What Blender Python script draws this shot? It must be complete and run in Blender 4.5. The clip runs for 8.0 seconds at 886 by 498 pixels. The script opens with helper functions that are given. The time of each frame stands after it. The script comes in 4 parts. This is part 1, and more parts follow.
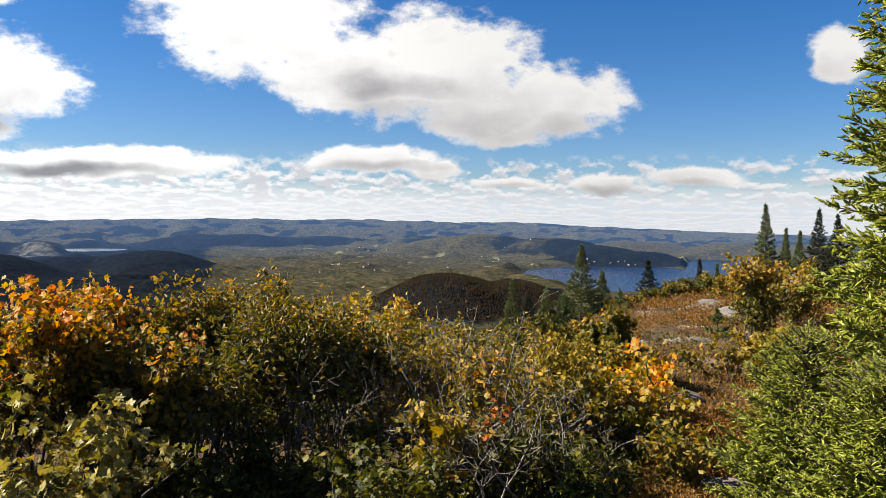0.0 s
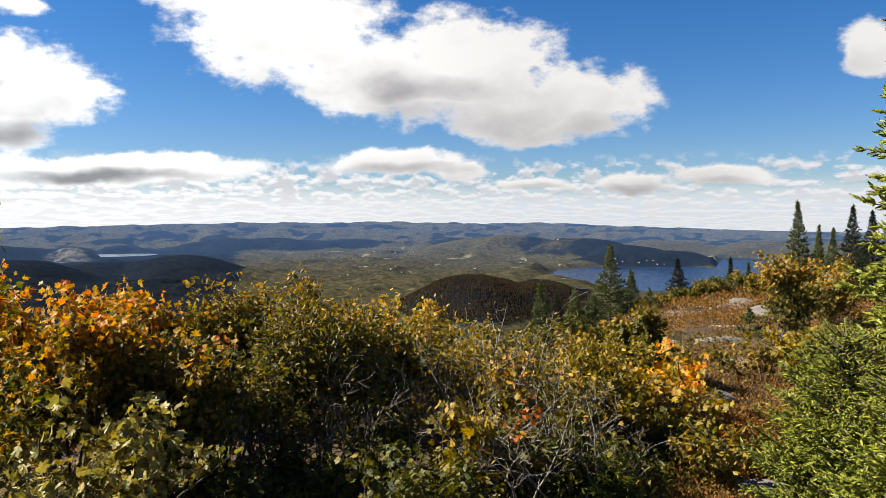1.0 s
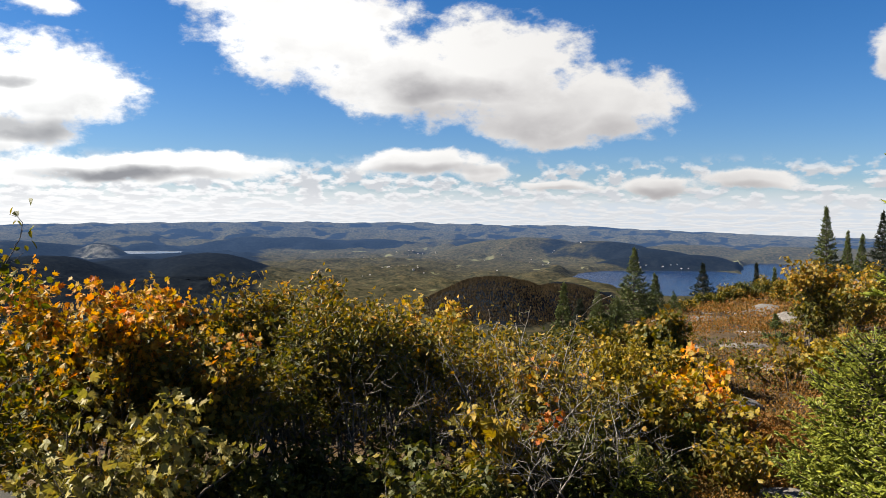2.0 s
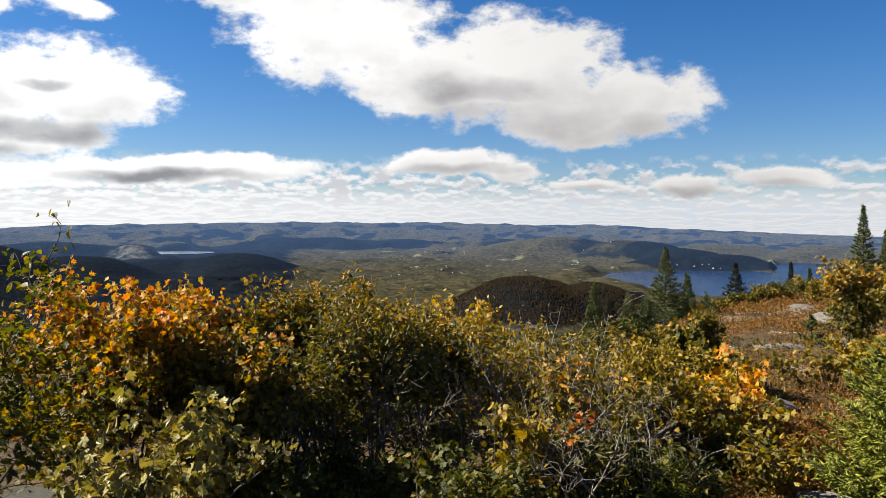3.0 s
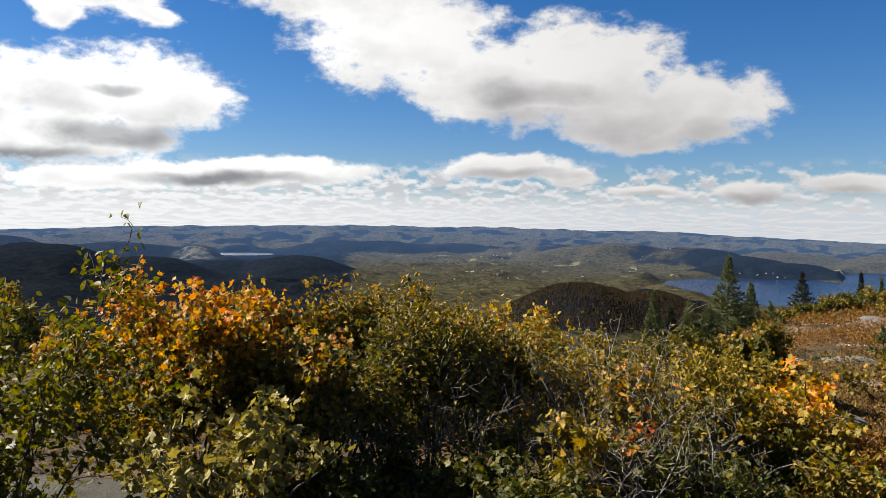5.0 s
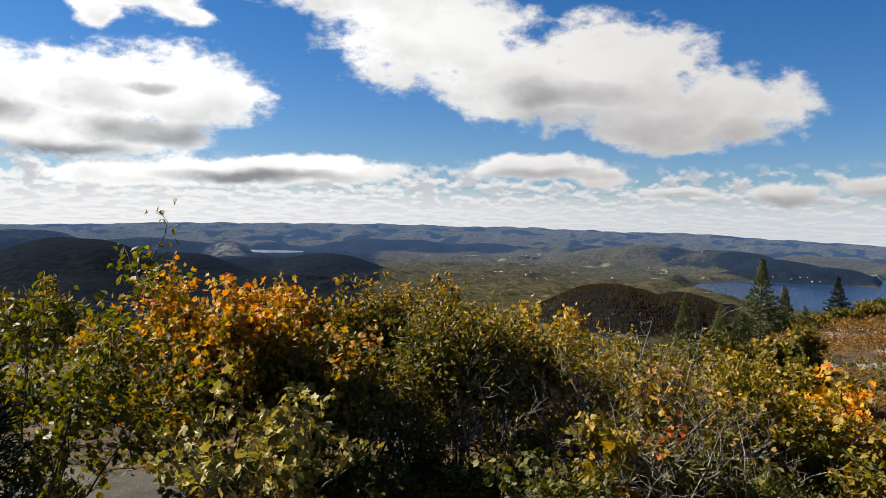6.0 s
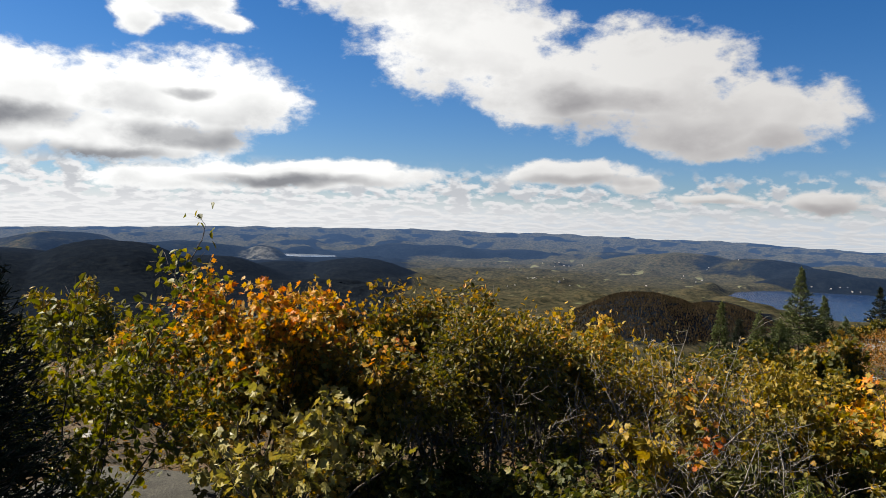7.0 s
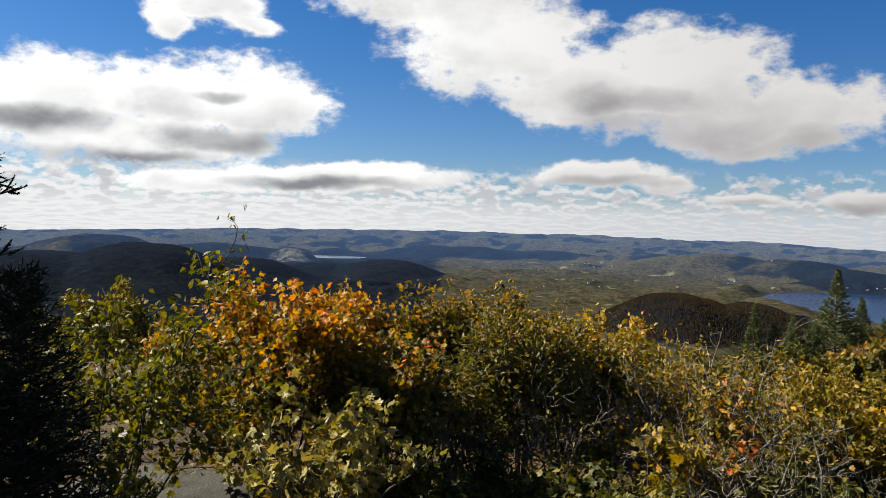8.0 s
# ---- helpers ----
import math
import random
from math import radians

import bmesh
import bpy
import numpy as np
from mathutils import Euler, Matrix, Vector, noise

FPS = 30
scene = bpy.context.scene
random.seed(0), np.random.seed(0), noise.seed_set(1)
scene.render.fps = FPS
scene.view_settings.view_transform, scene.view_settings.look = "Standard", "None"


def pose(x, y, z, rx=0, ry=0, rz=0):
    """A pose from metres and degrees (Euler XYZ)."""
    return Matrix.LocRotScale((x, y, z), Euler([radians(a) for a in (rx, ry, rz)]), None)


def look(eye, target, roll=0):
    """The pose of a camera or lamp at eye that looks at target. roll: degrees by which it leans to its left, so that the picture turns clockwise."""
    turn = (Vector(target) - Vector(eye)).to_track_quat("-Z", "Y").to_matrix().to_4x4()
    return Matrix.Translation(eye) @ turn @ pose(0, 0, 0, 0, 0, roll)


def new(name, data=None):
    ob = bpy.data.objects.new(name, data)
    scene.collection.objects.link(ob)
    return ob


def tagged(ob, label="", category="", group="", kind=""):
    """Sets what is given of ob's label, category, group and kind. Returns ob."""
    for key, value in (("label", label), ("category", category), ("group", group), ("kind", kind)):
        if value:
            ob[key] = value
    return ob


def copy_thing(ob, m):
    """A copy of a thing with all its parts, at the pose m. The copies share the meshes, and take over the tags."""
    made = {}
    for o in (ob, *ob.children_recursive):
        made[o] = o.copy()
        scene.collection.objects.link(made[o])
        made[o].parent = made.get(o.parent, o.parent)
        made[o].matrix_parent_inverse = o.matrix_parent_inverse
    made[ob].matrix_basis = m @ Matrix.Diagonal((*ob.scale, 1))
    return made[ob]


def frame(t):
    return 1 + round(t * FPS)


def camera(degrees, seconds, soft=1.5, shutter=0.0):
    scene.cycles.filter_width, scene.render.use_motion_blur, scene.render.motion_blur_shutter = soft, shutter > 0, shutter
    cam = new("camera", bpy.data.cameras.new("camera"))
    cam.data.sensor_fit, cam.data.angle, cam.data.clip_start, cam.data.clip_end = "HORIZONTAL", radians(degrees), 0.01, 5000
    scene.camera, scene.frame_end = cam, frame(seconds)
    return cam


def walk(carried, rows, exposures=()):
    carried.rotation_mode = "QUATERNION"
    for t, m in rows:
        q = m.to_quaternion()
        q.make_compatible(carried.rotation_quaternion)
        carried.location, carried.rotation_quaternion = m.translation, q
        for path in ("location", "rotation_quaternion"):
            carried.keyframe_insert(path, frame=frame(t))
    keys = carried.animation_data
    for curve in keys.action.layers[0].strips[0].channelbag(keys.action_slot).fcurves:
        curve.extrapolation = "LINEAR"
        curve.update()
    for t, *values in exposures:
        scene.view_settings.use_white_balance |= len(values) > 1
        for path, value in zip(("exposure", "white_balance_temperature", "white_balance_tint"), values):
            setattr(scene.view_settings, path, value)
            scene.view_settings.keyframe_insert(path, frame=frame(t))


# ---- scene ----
EYE = 1.7
cam = camera(60, 8.0, soft=0.6)
PATH = [
    (0.0, pose(0.035, 0, EYE, 87.50, -0.44, 0.02)),
    (0.5, pose(0.030, 0, EYE, 87.45, -0.38, 0.74)),
    (1.0, pose(0.025, 0, EYE, 87.61, 0.29, 1.99)),
    (1.5, pose(0.020, 0, EYE, 87.71, -0.12, 2.79)),
    (3.0, pose(0.005, 0, EYE, 87.68, -0.20, 5.83)),
    (3.5, pose(0.000, 0, EYE, 87.80, -0.18, 6.87)),
    (4.0, pose(-0.005, 0, EYE, 87.89, -0.33, 8.05)),
    (4.5, pose(-0.010, 0, EYE, 87.97, -0.45, 8.99)),
    (6.0, pose(-0.025, 0, EYE, 87.90, -1.40, 12.20)),
    (6.5, pose(-0.030, 0, EYE, 87.97, -1.43, 13.23)),
    (7.0, pose(-0.035, 0, EYE, 88.25, -1.89, 14.63)),
    (7.5, pose(-0.040, 0, EYE, 88.30, -1.89, 15.64)),
    (8.0, pose(-0.045, 0, EYE, 88.29, -1.68, 16.76)),
]
walk(cam, PATH, exposures=((0.0, 1.88), (4.0, 1.75), (8.0, 1.60)))

# ---- sun and sky ----
SUN_AZ, SUN_EL = -87.0, 40.0


def toward(az, el, d=1.0):
    """The vector of length d towards an azimuth (degrees from +y towards +x) and an elevation."""
    a, e = radians(az), radians(el)
    return Vector((math.sin(a) * math.cos(e), math.cos(a) * math.cos(e), math.sin(e))) * d


sun = new("sun", bpy.data.lights.new("sun", "SUN"))
sun.data.energy, sun.data.angle, sun.data.color = 5.0, radians(0.53), (1.0, 0.93, 0.82)
sun.matrix_world = look(toward(SUN_AZ, SUN_EL, 100), (0, 0, 0))


class Nodes:
    """A thin wrapper to write node trees in few lines."""

    def __init__(self, tree):
        self.tree = tree
        tree.nodes.clear()

    def add(self, kind, **props):
        n = self.tree.nodes.new(kind)
        for k, v in props.items():
            setattr(n, k, v)
        return n

    def wire(self, a, b):
        self.tree.links.new(a, b)

    def put(self, socket, value):
        if isinstance(value, bpy.types.NodeSocket):
            self.wire(value, socket)
        else:
            socket.default_value = value

    def m(self, op, a, b=0.0, c=0.0, clamp=False):
        n = self.add("ShaderNodeMath", operation=op, use_clamp=clamp)
        for s, v in zip(n.inputs, (a, b, c)):
            self.put(s, v)
        return n.outputs[0]

    def step(self, v, lo, hi, out_lo=0.0, out_hi=1.0):
        n = self.add("ShaderNodeMapRange", interpolation_type="SMOOTHSTEP")
        for s, x in zip(n.inputs, (v, lo, hi, out_lo, out_hi)):
            self.put(s, x)
        return n.outputs[0]

    def noise(self, vec, scale, detail=4.0, rough=0.55, lac=2.0, distortion=0.0):
        n = self.add("ShaderNodeTexNoise")
        self.put(n.inputs["Vector"], vec)
        for k, v in (("Scale", scale), ("Detail", detail), ("Roughness", rough), ("Lacunarity", lac), ("Distortion", distortion)):
            self.put(n.inputs[k], v)
        return n.outputs[0]

    def mix(self, f, a, b):
        n = self.add("ShaderNodeMix", data_type="RGBA")
        self.put(n.inputs[0], f)
        for s, v in ((n.inputs[6], a), (n.inputs[7], b)):
            self.put(s, (*v, 1.0) if isinstance(v, tuple) and len(v) == 3 else v)
        return n.outputs[2]

    def ramp(self, f, stops):
        n = self.add("ShaderNodeValToRGB")
        els = n.color_ramp.elements
        while len(els) < len(stops):
            els.new(0.5)
        for e, (p, c) in zip(els, stops):
            e.position, e.color = p, (*c, 1.0)
        self.put(n.inputs[0], f)
        return n.outputs[0]

    def xyz(self, x, y, z):
        n = self.add("ShaderNodeCombineXYZ")
        for s, v in zip(n.inputs, (x, y, z)):
            self.put(s, v)
        return n.outputs[0]


# cumulus: azimuth, elevation, half width, half height, all in degrees
CLOUDS = [
    (-13.4, 13.2, 7.4, 4.2), (-17.2, 17.5, 9.5, 4.2), (-0.1, 10.9, 6.4, 4.0), (7.9, 8.5, 6.0, 2.9),
    (-5.9, 10.0, 7.0, 3.1), (3.2, 6.9, 5.0, 1.6), (-35.0, 8.7, 8.8, 2.9), (-30.6, 8.4, 5.2, 2.9),
    (-36.3, 5.4, 7.8, 1.6), (-44.5, 7.4, 6.8, 3.6), (-33.6, 14.9, 3.8, 1.4), (-36.2, 13.6, 1.9, 1.2), (-31.4, 13.6, 2.0, 1.1),
    (-24.8, 3.4, 11.5, 1.1), (-5.0, 4.2, 5.0, 1.3), (-0.8, 3.4, 2.9, 0.9), (5.3, 2.3, 3.9, 0.6),
    (12.1, 2.5, 3.2, 0.8), (18.6, 2.7, 3.2, 0.9), (-35.0, 2.7, 5.3, 0.9), (27.0, 10.6, 2.4, 1.6), (29.0, 16.2, 3.0, 0.6),
]


# grey undersides, in the same terms
GREY = [(-32.7, 5.6, 4.2, 0.9), (-39.5, 4.1, 6.0, 0.75), (-44.6, 6.2, 4.6, 0.8), (-43.8, 1.9, 2.2, 0.35), (-33.0, 9.0, 1.9, 0.5), (-25.5, 2.9, 6.5, 0.45), (-0.5, 7.2, 6.5, 1.1), (9.5, 6.3, 4.5, 0.9),
        (-3.5, 9.4, 4.5, 1.0), (-4.5, 3.6, 4.5, 0.5), (12.0, 2.0, 3.0, 0.4), (5.5, 1.8, 3.0, 0.4), (19.0, 2.0, 3.0, 0.4)]


def make_sky():
    world = bpy.data.worlds.new("sky")
    scene.world = world
    world.use_nodes = True
    n = Nodes(world.node_tree)
    sky = n.add("ShaderNodeTexSky", sky_type="NISHITA", sun_disc=False, sun_elevation=radians(SUN_EL),
                sun_rotation=radians(SUN_AZ % 360), altitude=600.0, air_density=1.0, dust_density=0.4, ozone_density=2.2)
    deep = n.add("ShaderNodeHueSaturation")
    deep.inputs["Saturation"].default_value, deep.inputs["Value"].default_value = 1.24, 0.56
    tint = n.add("ShaderNodeMix", data_type="RGBA", blend_type="MULTIPLY")
    tint.inputs[0].default_value, tint.inputs[7].default_value = 1.0, (0.80, 0.90, 1.12, 1.0)
    n.wire(sky.outputs[0], tint.inputs[6])
    n.wire(tint.outputs[2], deep.inputs["Color"])
    way = n.add("ShaderNodeTexCoord").outputs["Generated"]
    sep = n.add("ShaderNodeSeparateXYZ")
    n.wire(way, sep.inputs[0])
    x, y, z = sep.outputs
    az = n.m("DEGREES", n.m("ARCTAN2", x, y))
    el = n.m("DEGREES", n.m("ARCSINE", z))
    flat = n.xyz(x, y, n.m("MULTIPLY", z, 1.7))
    big = n.noise(flat, 7.0, 2.0, 0.5)
    mid = n.noise(flat, 20.0, 9.0, 0.62)
    azw = n.m("ADD", az, n.m("MULTIPLY", n.m("SUBTRACT", big, 0.5), 5.0))
    elw = n.m("ADD", el, n.m("MULTIPLY", n.m("SUBTRACT", n.noise(flat, 9.0, 3.0, 0.5), 0.5), 2.4))
    depth, lift, weight = -9.0, 0.0, 0.001
    for ca, ce, ra, re in CLOUDS:
        u = n.m("DIVIDE", n.m("SUBTRACT", azw, ca), ra)
        v = n.m("DIVIDE", n.m("SUBTRACT", elw, ce), re)
        d = n.m("SUBTRACT", 1.0, n.m("SQRT", n.m("ADD", n.m("MULTIPLY", u, u), n.m("MULTIPLY", v, v))))
        w = n.m("POWER", n.m("MAXIMUM", n.m("ADD", d, 0.45), 0.0), 3.0)
        lift = n.m("MULTIPLY_ADD", w, v, lift)
        weight = n.m("ADD", weight, w)
        depth = n.m("SMOOTH_MAX", d, depth, 0.3)
    lift = n.m("DIVIDE", lift, weight)
    dense = n.m("ADD", n.m("ADD", depth, 0.12), n.m("MULTIPLY", n.m("SUBTRACT", mid, 0.5), 1.5))
    heap = n.step(dense, 0.0, 0.42)
    # the far layer, seen edge on, and the clouds of the rest of the sky
    low = n.m("ADD", n.m("MAXIMUM", z, 0.0), 0.022)
    deck = n.xyz(n.m("DIVIDE", x, low), n.m("DIVIDE", y, low), 0.0)
    cells = n.noise(deck, 0.42, 6.0, 0.62, distortion=0.3)
    row = n.m("MULTIPLY", n.m("LOGARITHM", n.m("ADD", n.m("MAXIMUM", el, -0.8), 1.1), math.e), 2.6)
    puffs = n.noise(n.xyz(n.m("MULTIPLY", az, 0.42), n.m("MULTIPLY", row, 1.25), 0.0), 1.5, 4.0, 0.5)
    sunward = n.step(az, 12.0, -36.0)
    both_noise = n.m("MULTIPLY_ADD", sunward, 0.06, n.m("ADD", n.m("MULTIPLY", cells, 0.2), n.m("MULTIPLY", puffs, 0.8)))
    cover = n.step(both_noise, n.step(el, 0.8, 4.6, 0.41, 0.495), n.step(el, 0.8, 4.6, 0.54, 0.60))
    near_horizon = n.step(el, 4.8, 3.2)
    elsewhere = n.step(n.m("ABSOLUTE", n.m("ADD", az, 9.0)), 46.0, 70.0)
    wide = n.step(cells, 0.54, 0.68)
    layer = n.m("MAXIMUM", n.m("MULTIPLY", cover, near_horizon), n.m("MULTIPLY", wide, elsewhere))
    veil = n.step(el, 3.0, 0.6, 0.0, 0.94)
    # light and grey parts
    relief = n.noise(flat, 8.0, 5.0, 0.5)
    under = 0.0
    for ca, ce, ra, re in GREY:
        u = n.m("DIVIDE", n.m("SUBTRACT", azw, ca), ra)
        v = n.m("DIVIDE", n.m("SUBTRACT", elw, ce), re)
        d = n.m("ADD", n.m("MULTIPLY", u, u), n.m("MULTIPLY", v, v))
        under = n.m("MAXIMUM", under, n.step(n.m("ADD", d, n.m("MULTIPLY", n.m("SUBTRACT", mid, 0.5), 2.2)), 2.0, -0.2))
    lit = n.m("ADD", n.m("MULTIPLY", lift, 0.30), n.m("MULTIPLY", n.m("SUBTRACT", relief, 0.48), 1.3))
    thin = n.step(dense, 0.75, 0.1)
    lit = n.m("ADD", n.m("ADD", lit, 0.80), n.m("MULTIPLY", thin, 0.25), clamp=True)
    lit = n.m("SUBTRACT", lit, n.m("MULTIPLY", under, n.m("MULTIPLY_ADD", sunward, 0.30, 0.42)), clamp=True)
    heap_col = n.mix(lit, n.mix(sunward, (0.47, 0.45, 0.46), (0.33, 0.34, 0.37)), n.mix(sunward, (0.94, 0.92, 0.90), (1.45, 1.45, 1.43)))
    shade = n.step(n.noise(n.xyz(n.m("MULTIPLY", az, 0.42), n.m("MULTIPLY_ADD", row, 1.25, 0.24), 0.0), 1.5, 4.0, 0.5), 0.47, 0.60)
    layer_col = n.mix(n.m("MULTIPLY", shade, n.step(el, 0.6, 2.6, 0.25, 0.62)), n.mix(sunward, (0.88, 0.89, 0.91), (1.12, 1.12, 1.13)), (0.50, 0.54, 0.60))
    amount = n.m("MAXIMUM", layer, veil, clamp=True)
    layer_col = n.mix(n.m("MULTIPLY", veil, n.m("SUBTRACT", 1.0, layer)), layer_col, n.mix(sunward, (0.74, 0.81, 0.90), (1.0, 1.02, 1.06)))
    col = n.mix(heap, layer_col, heap_col)
    amount = n.m("MAXIMUM", amount, heap, clamp=True)
    sky_bg, cloud_bg = n.add("ShaderNodeBackground"), n.add("ShaderNodeBackground")
    n.wire(deep.outputs[0], sky_bg.inputs[0])
    sky_bg.inputs[1].default_value = 0.05
    n.wire(col, cloud_bg.inputs[0])
    cloud_bg.inputs[1].default_value = 0.256
    both = n.add("ShaderNodeMixShader")
    n.wire(amount, both.inputs[0])
    n.wire(sky_bg.outputs[0], both.inputs[1])
    n.wire(cloud_bg.outputs[0], both.inputs[2])
    n.wire(both.outputs[0], n.add("ShaderNodeOutputWorld").inputs[0])


make_sky()


# ---- materials ----
def material(name):
    mat = bpy.data.materials.new(name)
    mat.use_nodes = True
    n = Nodes(mat.node_tree)
    out = n.add("ShaderNodeOutputMaterial")
    return mat, n, out


def principled(n, out, color, rough=0.8, spec=0.3, normal=None):
    p = n.add("ShaderNodeBsdfPrincipled")
    n.put(p.inputs["Base Color"], color if isinstance(color, bpy.types.NodeSocket) else (*color, 1.0))
    n.put(p.inputs["Roughness"], rough)
    p.inputs["Specular IOR Level"].default_value = spec
    if normal is not None:
        n.wire(normal, p.inputs["Normal"])
    n.wire(p.outputs[0], out.inputs[0])
    return p


def bump(n, height, strength=0.5, distance=0.02):
    b = n.add("ShaderNodeBump")
    b.inputs["Strength"].default_value, b.inputs["Distance"].default_value = strength, distance
    n.wire(height, b.inputs["Height"])
    return b.outputs[0]


def leaf_material(name, stops, translucent=0.4, rough=0.55, spec=0.2):
    """Leaf blades: a colour of its own for each leaf, spots on the blade, light shining through."""
    mat, n, out = material(name)
    rnd = n.m("FRACT", n.m("ADD", n.add("ShaderNodeNewGeometry").outputs["Random Per Island"], n.add("ShaderNodeObjectInfo").outputs["Random"]))
    pos = n.add("ShaderNodeTexCoord").outputs["Object"]
    f = n.m("ADD", n.m("MULTIPLY", rnd, 0.72), n.m("MULTIPLY", n.noise(pos, 2.6, 2.0), 0.9))
    f = n.m("SUBTRACT", f, 0.31, clamp=True)
    col = n.ramp(f, stops)
    spots = n.step(n.noise(pos, 90.0, 3.0), 0.56, 0.72)
    col = n.mix(n.m("MULTIPLY", spots, 0.45), col, (0.11, 0.055, 0.015))
    p = n.add("ShaderNodeBsdfPrincipled")
    n.wire(col, p.inputs["Base Color"])
    p.inputs["Roughness"].default_value, p.inputs["Specular IOR Level"].default_value = rough, spec
    t = n.add("ShaderNodeBsdfTranslucent")
    warm = n.add("ShaderNodeHueSaturation")
    warm.inputs["Saturation"].default_value, warm.inputs["Value"].default_value = 1.15, 1.25
    n.wire(col, warm.inputs["Color"])
    n.wire(warm.outputs[0], t.inputs[0])
    mx = n.add("ShaderNodeMixShader")
    mx.inputs[0].default_value = translucent
    n.wire(p.outputs[0], mx.inputs[1])
    n.wire(t.outputs[0], mx.inputs[2])
    n.wire(mx.outputs[0], out.inputs[0])
    return mat


def bark_material(name, dark, light, scale=40.0):
    mat, n, out = material(name)
    pos = n.add("ShaderNodeTexCoord").outputs["Object"]
    streak = n.add("ShaderNodeMapping")
    streak.inputs["Scale"].default_value = (1.0, 1.0, 0.35)
    n.wire(pos, streak.inputs[0])
    g = n.noise(streak.outputs[0], scale, 5.0, 0.65)
    patch = n.step(n.noise(pos, 5.0, 2.0), 0.42, 0.6)
    col = n.mix(n.m("MULTIPLY", n.step(g, 0.35, 0.65), n.m("ADD", n.m("MULTIPLY", patch, 0.6), 0.4)), dark, light)
    principled(n, out, col, 0.85, 0.2, bump(n, g, 0.6, 0.004))
    return mat


def rock_material(name, dark, light):
    mat, n, out = material(name)
    pos = n.add("ShaderNodeTexCoord").outputs["Object"]
    speck = n.noise(pos, 60.0, 3.0, 0.7)
    blot = n.noise(pos, 3.2, 5.0, 0.6)
    col = n.mix(n.step(speck, 0.4, 0.62), dark, light)
    col = n.mix(n.m("MULTIPLY", n.step(blot, 0.48, 0.62), 0.7), col, tuple(0.8 * c for c in dark))
    lichen = n.step(n.noise(pos, 11.0, 6.0, 0.7), 0.58, 0.66)
    col = n.mix(n.m("MULTIPLY", lichen, 0.6), col, tuple(1.3 * c for c in light))
    h = n.m("ADD", n.m("MULTIPLY", blot, 1.2), n.m("MULTIPLY", speck, 0.25))
    principled(n, out, col, 0.88, 0.25, bump(n, h, 0.8, 0.03))
    return mat


def summit_material():
    """Thin soil, moss and litter between outcrops."""
    mat, n, out = material("summit_soil")
    pos = n.add("ShaderNodeTexCoord").outputs["Object"]
    a, b = n.noise(pos, 0.7, 5.0, 0.6), n.noise(pos, 14.0, 5.0, 0.65)
    col = n.mix(n.step(b, 0.38, 0.62), (0.02, 0.016, 0.010), (0.065, 0.045, 0.024))
    col = n.mix(n.step(a, 0.46, 0.58), col, (0.07, 0.044, 0.02))
    bare = n.step(n.noise(pos, 1.3, 6.0, 0.6), 0.62, 0.68)
    col = n.mix(bare, col, n.mix(b, (0.2, 0.19, 0.17), (0.42, 0.39, 0.35)))
    principled(n, out, col, 0.95, 0.15, bump(n, b, 1.0, 0.05))
    return mat


def forest_material(name, haze=0.0):
    """Woods seen from above: mixed autumn crowns, conifer stands whose near-black also paints cloud shade, clearings in
    the valley.
    """
    mat, n, out = material(name)
    tc = n.add("ShaderNodeTexCoord")
    pos = tc.outputs["Object"]
    stand = n.add("ShaderNodeAttribute", attribute_name="conifer").outputs["Fac"]
    flatness = n.add("ShaderNodeAttribute", attribute_name="clearing").outputs["Fac"]
    bare = n.add("ShaderNodeAttribute", attribute_name="rock").outputs["Fac"]
    crowns = n.noise(pos, 0.075, 4.0, 0.75)
    groups = n.noise(pos, 0.006, 5.0, 0.6)
    leafy = n.ramp(crowns, [(0.30, (0.008, 0.010, 0.006)), (0.45, (0.021, 0.021, 0.013)), (0.56, (0.038, 0.033, 0.018)), (0.74, (0.062, 0.045, 0.024))])
    # bluish near-black: cloud shade on the hills is put into this colour
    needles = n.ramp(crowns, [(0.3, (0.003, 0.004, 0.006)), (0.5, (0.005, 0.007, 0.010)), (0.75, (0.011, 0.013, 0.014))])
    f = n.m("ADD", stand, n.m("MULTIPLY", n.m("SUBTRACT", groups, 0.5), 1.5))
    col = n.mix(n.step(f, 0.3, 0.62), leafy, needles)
    field = n.m("MULTIPLY", flatness, n.step(n.noise(pos, 0.013, 3.0, 0.5, distortion=0.6), 0.645, 0.67))
    col = n.mix(field, col, n.mix(n.noise(pos, 0.03), (0.055, 0.062, 0.025), (0.12, 0.11, 0.065)))
    cliff = n.mix(n.step(n.noise(pos, 0.05, 5.0), 0.35, 0.65), (0.02, 0.022, 0.018), (0.085, 0.08, 0.068))
    col = n.mix(bare, col, cliff)
    h = n.m("ADD", crowns, n.m("MULTIPLY", n.noise(pos, 0.02, 3.0), 0.8))
    p = principled(n, out, col, 1.0, 0.0, bump(n, h, 0.4, 6.0))
    # distance haze painted as blue emission that grows with distance
    if haze:
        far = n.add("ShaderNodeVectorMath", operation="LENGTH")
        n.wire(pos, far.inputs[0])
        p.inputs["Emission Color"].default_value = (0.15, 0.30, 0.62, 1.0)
        n.put(p.inputs["Emission Strength"], n.step(far.outputs["Value"], 1500.0, 5500.0, 0.0, haze))
    return mat


